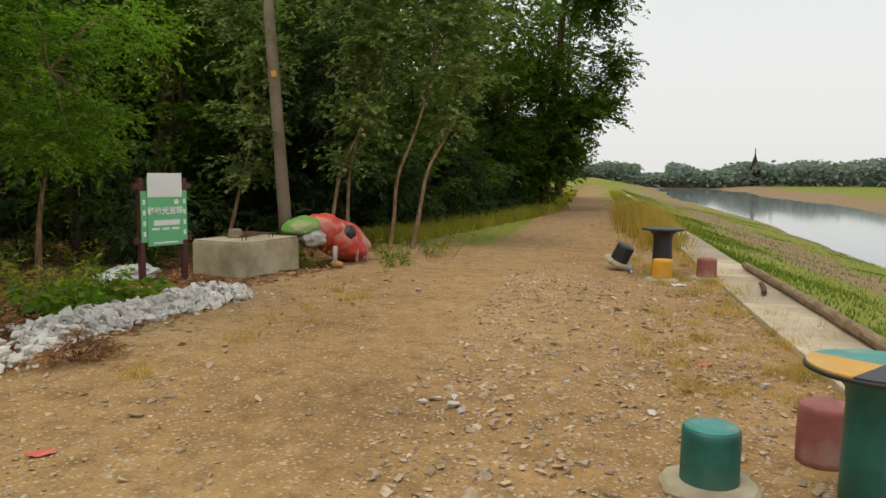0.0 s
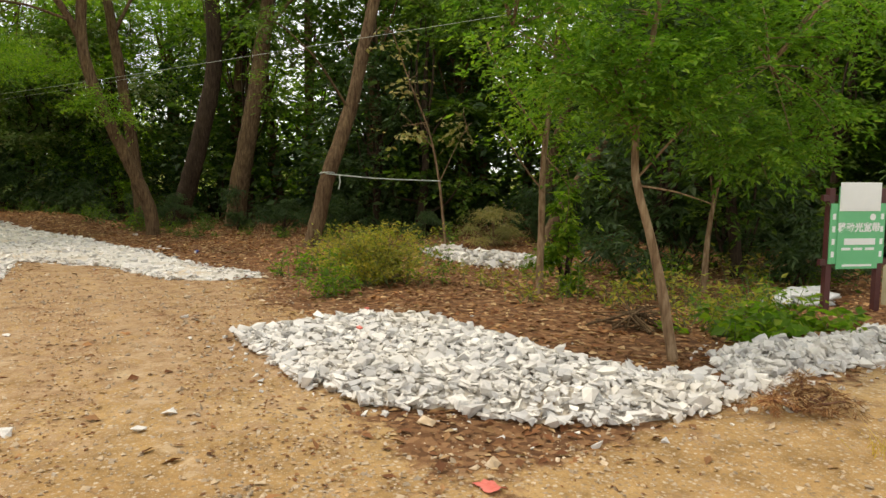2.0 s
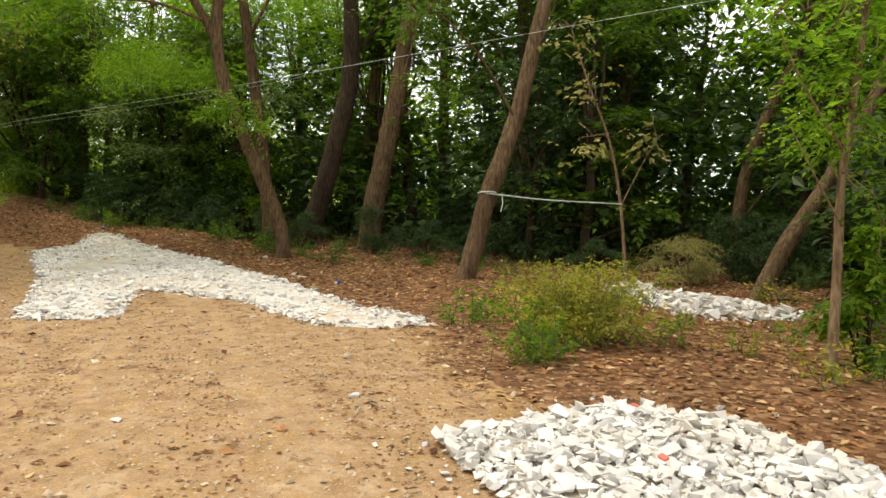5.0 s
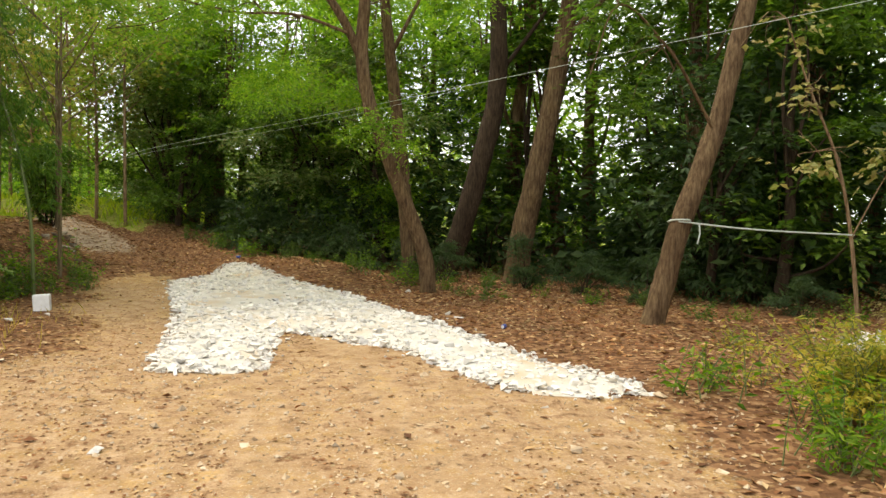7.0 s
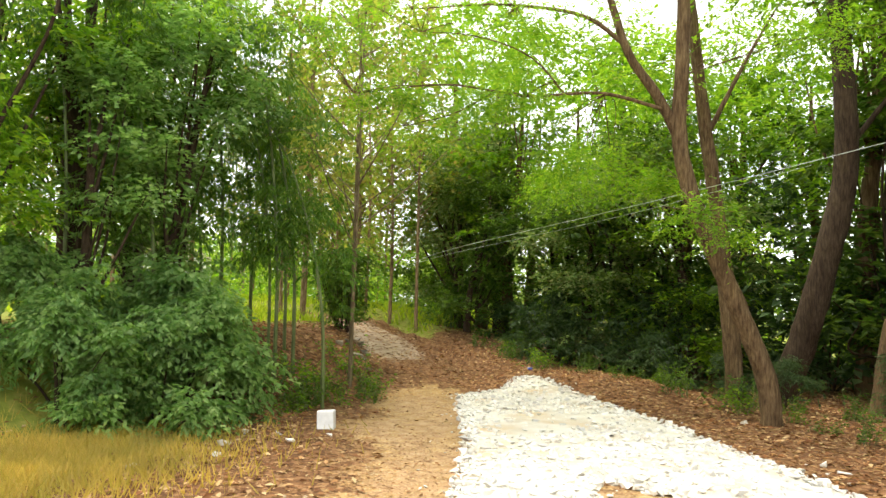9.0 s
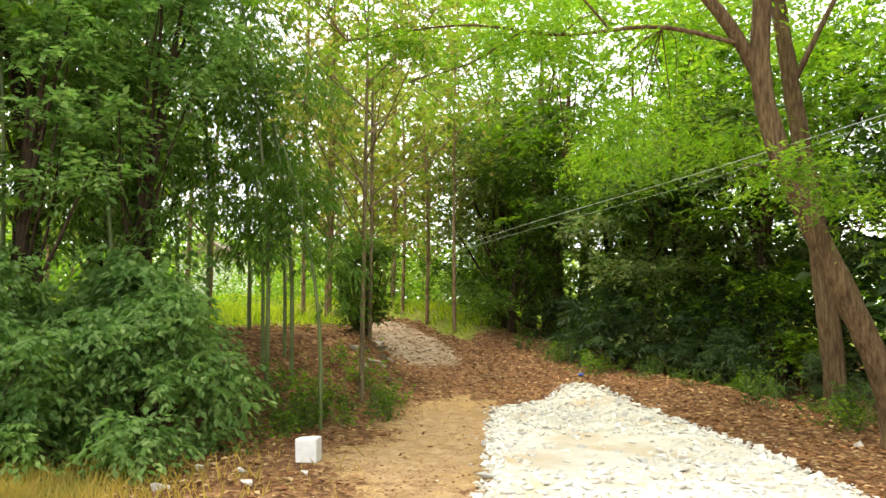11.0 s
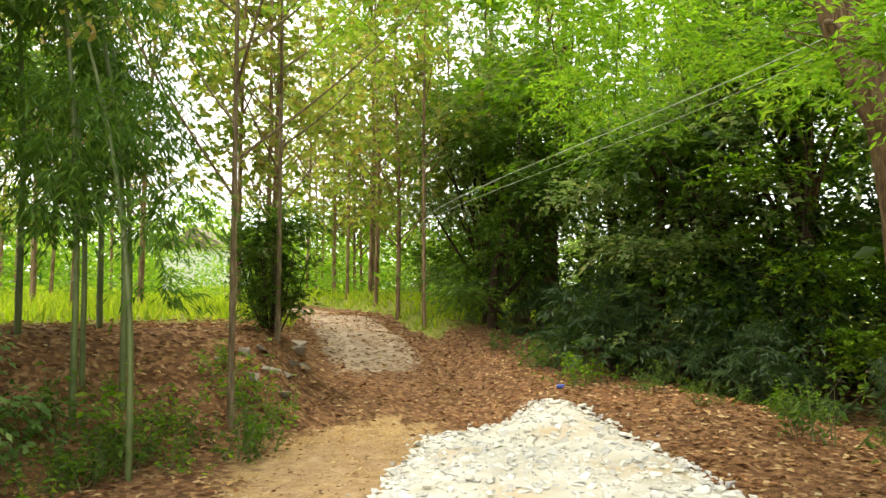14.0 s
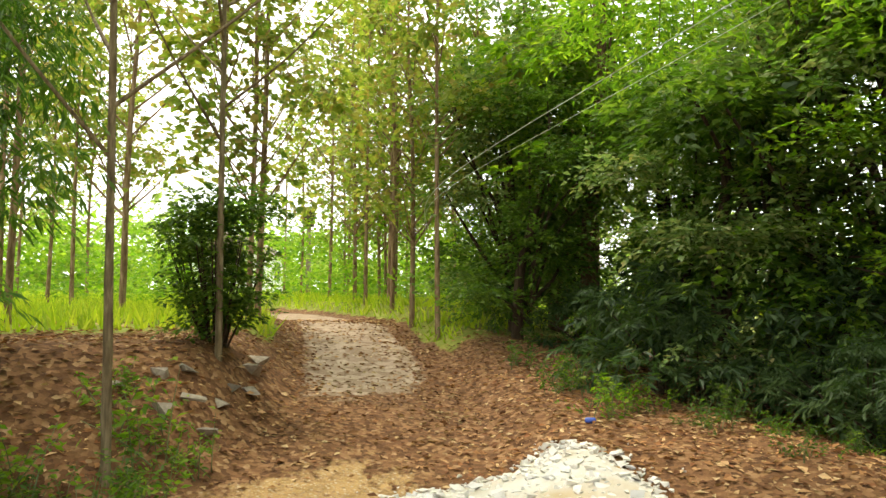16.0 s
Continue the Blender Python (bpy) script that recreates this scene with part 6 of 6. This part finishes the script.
def sign():
    e = thing("sign_board", pose(-8.97, 7.0, 0, 0, 0, 86), "green and white printed sign board on two maroon posts", "sign")
    def bar(name, w, d, h, x, y, z, mat, label="", bevel=0.004):
        return part(name, box(w, d, h, bevel), PAINT[mat], e, label, pose(x, y, z))
    for s in (-1, 1):
        bar("post", 0.075, 0.075, 1.55, 0.345 * s, 0, -0.05, "maroon")
        bar("crossbar", 0.2, 0.06, 0.075, 0.36 * s, -0.005, 1.345, "maroon")
        bar("crossbar", 0.2, 0.06, 0.075, 0.36 * s, -0.005, 0.58, "maroon")
    bar("back_panel", 0.74, 0.02, 0.72, 0, -0.05, 0.60, "sign_green", "green printed back panel")
    panel = bar("front_panel", 0.56, 0.015, 0.98, 0.0, -0.068, 0.54, "sign_green", "green printed front panel")
    head = bar("header", 0.55, 0.008, 0.34, 0.0, -0.079, 1.23, "print_white", "blank white header sheet")
    part("header_frame", box(0.50, 0.004, 0.27, 0.001), PAINT["print_white"], head, at=pose(0, -0.005, 0.032))
    lettering("移动光宽带", 0.115, pose(0, -0.011, 0.49, 90, 0, 0), PAINT["print_white"], panel)
    bar("band", 0.42, 0.004, 0.075, 0.02, -0.078, 0.83, "print_white")
    for k in range(3):
        bar("printed_bar", 0.12, 0.004, 0.03, -0.16 + 0.16 * k, -0.078, 0.765, "print_white", bevel=0.001)
    bar("printed_bar", 0.4, 0.004, 0.025, 0, -0.078, 0.57, "print_white", bevel=0.001)
    part("badge", lathe([(0.04, 0), (0.04, 0.003)], 20), PAINT["print_white"], e, at=pose(0.18, -0.078, 1.16, 90, 0, 0))
    for s in (-1, 1):
        for k in range(4):
            bar("printed_bar", 0.04, 0.003, 0.07, 0.325 * s, -0.0615, 0.68 + 0.15 * k, "print_white", bevel=0.001)


sign()

# ---------------------------------------------------------------- concrete tank, its pot, and the collapsed shell
def tank():
    e = thing("concrete_tank", pose(-8.86, 8.52, 0, 0, 0, 6), "low square concrete tank with a flat stained top", "tank")
    part("tank_body", box(1.02, 1.35, 0.54, 0.012, 0.006, Matrix.Translation((0, 0, -0.03))), M["concrete"], e)
    part("tank_lid", box(0.99, 1.32, 0.035, 0.008, 0.005, Matrix.Translation((0, 0, 0.51))), M["concrete"], e)
    for k, y in enumerate((-0.45, 0.2)):
        V, F = tube([(0.28, y, 0.53), (0.28, y, 0.62), (0.28, y + 0.09, 0.62), (0.28, y + 0.09, 0.53)], 0.008, 0.008, 6, 0)
        put("lifting_loop", build("lifting_loop", V, F, True), PAINT["rust"], e, "thin iron lifting loop")
    p = thing("pot", pose(-9.0, 8.4, 0.545), "grey upturned pot standing on the concrete tank", "pot")
    part("pot_body", lathe([(0.135, 0), (0.137, 0.015), (0.118, 0.02), (0.11, 0.09), (0.1, 0.13), (0.085, 0.14)], 24, 0.02), M["pole"], p, smooth=True)
    g = thing("iron_grate", pose(-9.02, 8.75, 0.56, 0, 0, 8), "rusty iron bars lying on the concrete tank", "iron bars")
    for k in range(6):
        V, F = tube([(-0.3 + 0.1 * k, -0.4, 0.01), (-0.28 + 0.1 * k, 0.05, 0.03), (-0.3 + 0.1 * k, 0.42, 0.012)], 0.012, 0.012, 6, 0.1)
        put("bar", build("bar", V, F, True), PAINT["rust"], g)


tank()


def lump(name, c, r, turn, mat, parent, label="", seed=0, fold=0.11):
    """A crumpled, sagging skin."""
    bm = bmesh.new()
    bmesh.ops.create_icosphere(bm, subdivisions=4, radius=1)
    for v in bm.verts:
        q = noise.noise(v.co * 2.1 + Vector((seed, 0, 0))) + 0.5 * noise.noise(v.co * 5 + Vector((0, seed, 0)))
        ridge = abs(math.sin(3.2 * v.co.x + 2.0 * v.co.z + seed))
        v.co *= 1 + fold * q - 0.09 * ridge
        v.co = Vector((v.co.x * r[0], v.co.y * r[1], v.co.z * r[2]))
    return part(name, bm, PAINT[mat], parent, label, at=pose(*c, *turn), smooth=True)


def shell():
    e = thing("collapsed_figure", pose(-8.55, 10.1, 0), "collapsed red and green painted shell slumped against the concrete tank", "debris")
    lump("red_body", (0.05, 0.28, 0.40), (0.42, 0.72, 0.36), (-24, 6, -12), "shell_red", e, seed=1)
    lump("red_flap", (0.0, -0.12, 0.60), (0.36, 0.34, 0.30), (-10, 0, 0), "shell_red", e, seed=3)
    lump("green_head", (-0.1, -0.52, 0.68), (0.34, 0.40, 0.16), (10, 0, 8), "shell_green", e, seed=5, fold=0.06)
    lump("dark_patch", (0.33, 0.2, 0.52), (0.12, 0.16, 0.17), (-20, 20, 0), "black", e, seed=7)
    lump("hanging_cloth", (0.12, -0.5, 0.5), (0.22, 0.26, 0.15), (12, 22, 10), "canvas", e, "grey-white cloth hanging from the head", seed=9, fold=0.25)
    for k, (y0, dz) in enumerate(((0.22, 0.0), (0.5, -0.12))):
        V, F = tube([(0.05, y0 - 0.2, 0.82 + dz), (0.33, y0 - 0.02, 0.58 + dz), (0.41, y0 + 0.1, 0.32 + dz * 0.5), (0.36, y0 + 0.18, 0.02)], 0.032, 0.03, 8, 0.08)
        put("strap", build("strap", V, F, True), PAINT["canvas"], e, "grey canvas strap")
    V, F = tube([(0.38, -0.22, 0.33), (0.42, -0.28, 0.18), (0.45, -0.32, 0.04)], 0.045, 0.04, 8, 0.06)
    put("foot", build("foot", V, F, True), PAINT["canvas"], e)
    lump("foot_tip", (0.5, -0.32, 0.045), (0.12, 0.10, 0.06), (0, 0, 20), "orange", e, seed=11)


shell()


def utility_pole():
    e = thing("utility_pole", pose(-10.5, 11.2, -0.1, 2.0, -3.2, 0), "tall round concrete utility pole with a yellow tag", "pole")
    part("shaft", lathe([(0.135, 0), (0.13, 1.0), (0.11, 4.0), (0.09, 8.5)], 20, 0.006), M["pole"], e, smooth=True)
    part("tag", box(0.1, 0.03, 0.12, 0.006), PAINT["yellow"], e, "small yellow tag", pose(0.10, -0.11, 3.55, 0, 0, 40))
    for k in range(7):
        ring = [(-0.22 + (0.15 + 0.008 * k) * math.cos(t), -0.12 - 0.012 * k, 5.25 + (0.15 + 0.008 * k) * math.sin(t)) for t in np.linspace(0, 6.2, 15)]
        put("cable_coil", build("cable_coil", *tube(ring, 0.012, 0.012, 5, 0), True), M["bark_dark"], e)


utility_pole()


def cable(name, pts, r, mat, label):
    P = np.array(pts, float)
    mid = P.mean(0)
    tagged(put(name, build(name, *tube(P - mid, r, r, 6, 0), True), PAINT[mat], None, at=pose(*mid)), label, "cable")


cable("overhead_wire", [(-11.1, 11.6, 5.45), (-17.75, 2.28, 4.48), (-22.1, -4.05, 3.82), (-26.5, -10.4, 3.25), (-29.7, -12.7, 3.2)], 0.0045, "wire", "pale overhead cable running from pole to trees")
cable("overhead_wire", [(-20.6, -1.9, 3.98), (-22.3, -4.2, 3.7), (-26.5, -10.36, 3.16), (-29.7, -12.75, 3.14)], 0.003, "wire", "thin second cable hanging under the first")
cable("rope", [(-18.08, 1.62, 1.62), (-18.0, 2.6, 1.53), (-17.88, 4.18, 1.47)], 0.014, "wire", "white rope tied between two trees")
cable("rope_loop", [(-18.25 + 0.2 * math.cos(t), 1.68 + 0.17 * math.sin(t), 1.62 + 0.03 * math.cos(t)) for t in np.linspace(0, 6.28, 12)], 0.016, "wire", "white rope wound round a trunk")
cable("rope_end", [(-18.03, 1.92, 1.6), (-18.01, 1.93, 1.45), (-18.03, 1.9, 1.28)], 0.014, "wire", "knotted rope end hanging down")


# ---------------------------------------------------------------- shrubs and litter of the clearing
def clearing():
    rng = np.random.default_rng(501)
    s = weed(502, 0.85, 0.75, M["leaf_weed"], "yellow-green bushy weed clump in the clearing", 170, 46, 0.07, 0.32, "weed_bush", "")
    s.matrix_basis = stand(-12.6, 1.75, 0)
    s2 = weed(503, 0.62, 0.4, M["leaf_fresh_lit"], "bright green leafy weed beside the bush", 26, 22, 0.1, 0.3, "weed_bush", "")
    s2.matrix_basis = stand(-11.6, 1.0, 0)
    low = [weed(510 + k, 0.42, 0.4, M["leaf_fresh_lit"] if k % 2 else M["leaf_weed"], "low green and yellow weed in leaf litter", 14, 12, 0.07, 0.4, group="weeds of the clearing") for k in range(4)]
    spots = [(-8.4, 4.4), (-8.7, 4.9), (-8.9, 5.3), (-9.2, 5.8), (-8.6, 5.4), (-9.4, 6.3), (-10.6, 3.5), (-10.9, 4.3), (-10.2, 4.4), (-11.6, 4.6), (-10.4, 5.2), (-11.2, 5.6), (-11.8, 3.2), (-12.4, 4.2), (-9.9, 5.3), (-12.8, 5.4), (-13.2, 3.2), (-12.0, 6.4), (-14.0, 1.2), (-13.6, 0.6), (-16.2, 1.9), (-14.6, 3.0), (-11.4, 7.4), (-10.6, 8.0), (-8.0, 11.2), (-7.6, 12.0), (-8.4, 9.6), (-7.4, 10.6), (-15.4, 5.9), (-12.2, 2.6)]
    spread_copies(low, spots, rng, 0.6, 1.3)
    broad = [weed(516 + k, 0.34, 0.4, M["leaf_fresh_lit"], "bright green broad-leaved weed behind the stone heap", 15, 9, 0.13, 0.7, group="broad-leaved weeds") for k in range(2)]
    spread_copies(broad, [(-7.95, 4.5), (-8.07, 5.18), (-8.17, 5.86), (-7.9, 4.8), (-8.3, 5.5), (-9.3, 9.9)], rng, 0.8, 1.15)
    vine = shrub(520, 1.5, 0.42, M["leaf_fresh_lit"], M["bark_dark"], "climbing green vine round a slim trunk", 60, 0.08, 0.6, 5, "vine", 0.7, "")
    vine.matrix_basis = stand(-11.3, 4.3, 0)
    dry = shrub(521, 0.9, 1.0, M["leaf_dry"], M["bark_pale"], "dry grey-brown brush at the wood's edge", 110, 0.09, 0.16, 16, "dry_brush", 0.7, "")
    dry.matrix_basis = stand(-17.4, 5.3, 0)
    wither = shrub(522, 0.22, 0.4, M["litter"], M["rust_wood"], "withered red-brown weed on the road's edge", 40, 0.07, 0.1, 12, "withered_weed", 0.2, "")
    wither.matrix_basis = stand(-5.9, 3.7, 0)
    e = thing("brush_heap", stand(-8.5, 3.9, 30), "heap of dead brown sticks and twigs", "sticks")
    for k in range(26):
        a, q = rng.uniform(0, 6.28), rng.uniform(0.1, 0.6, 2)
        V, F = tube([(-q[0] * math.cos(a), -q[0] * math.sin(a), rng.uniform(0, 0.1)), (rng.normal(0, 0.06), rng.normal(0, 0.06), rng.uniform(0.03, 0.26)), (q[1] * math.cos(a + 0.2), q[1] * math.sin(a + 0.2), rng.uniform(0.02, 0.3))], 0.014, 0.005, 5, 0.06)
        put("stick", build("stick", V, F, True), M["bark"], e)
    bag = thing("plastic_sheet", stand(-9.7, 7.0, 0), "crumpled white plastic sheeting on the ground", "plastic")
    lump("fold", (0, 0, 0.07), (0.35, 0.45, 0.12), (0, 0, 10), "white", bag, seed=21, fold=0.4)
    lump("fold", (0.1, -0.55, 0.05), (0.2, 0.25, 0.09), (0, 0, 40), "white", bag, seed=23, fold=0.4)


M["rust_wood"] = solid("withered_stems", [(0.12, 0.05, 0.03), (0.2, 0.1, 0.06)], 9, 0.9, 40, 0.004)
clearing()


# ---------------------------------------------------------------- far side of the meadow
def far_things():
    x, y = -46.9, -38.4
    z = float(height(x, y))
    e = thing("house", pose(x, y, z, 0, 0, 28), "small far white-walled house beyond the meadow", "house")
    part("wall", box(5.0, 3.5, 2.5, 0.02, 0.0, Matrix.Translation((0, 0, -0.1))), M["block"], e)
    bm = bmesh.new()
    ridge = [bm.verts.new((s * 2.7, 0, 3.5)) for s in (-1, 1)]
    eave = [bm.verts.new((s * 2.7, t * 2.0, 2.36)) for s in (-1, 1) for t in (-1, 1)]
    bm.faces.new((eave[0], eave[2], ridge[1], ridge[0]))
    bm.faces.new((eave[3], eave[1], ridge[0], ridge[1]))
    bm.faces.new((eave[0], ridge[0], eave[1]))
    bm.faces.new((eave[2], eave[3], ridge[1]))
    bm.faces.new((eave[0], eave[1], eave[3], eave[2]))
    part("roof", bm, M["pole"], e, "grey tiled pitched roof")
    for k in (-1.4, 1.4):
        part("window", box(0.9, 0.06, 1.0, 0.01), PAINT["black"], e, "dark window", pose(k, 1.76, 0.9))
    x, y = -46.9, -32.9
    p = thing("utility_pole", pose(x, y, float(height(x, y)) - 0.1), "far dark utility pole with a box at its top", "pole")
    part("shaft", lathe([(0.16, 0), (0.15, 2.0), (0.12, 5.2)], 14), M["pole"], p, smooth=True)
    part("top_box", box(0.42, 0.4, 0.9, 0.02), M["bark_dark"], p, "dark box", pose(0, 0, 4.3))


far_things()
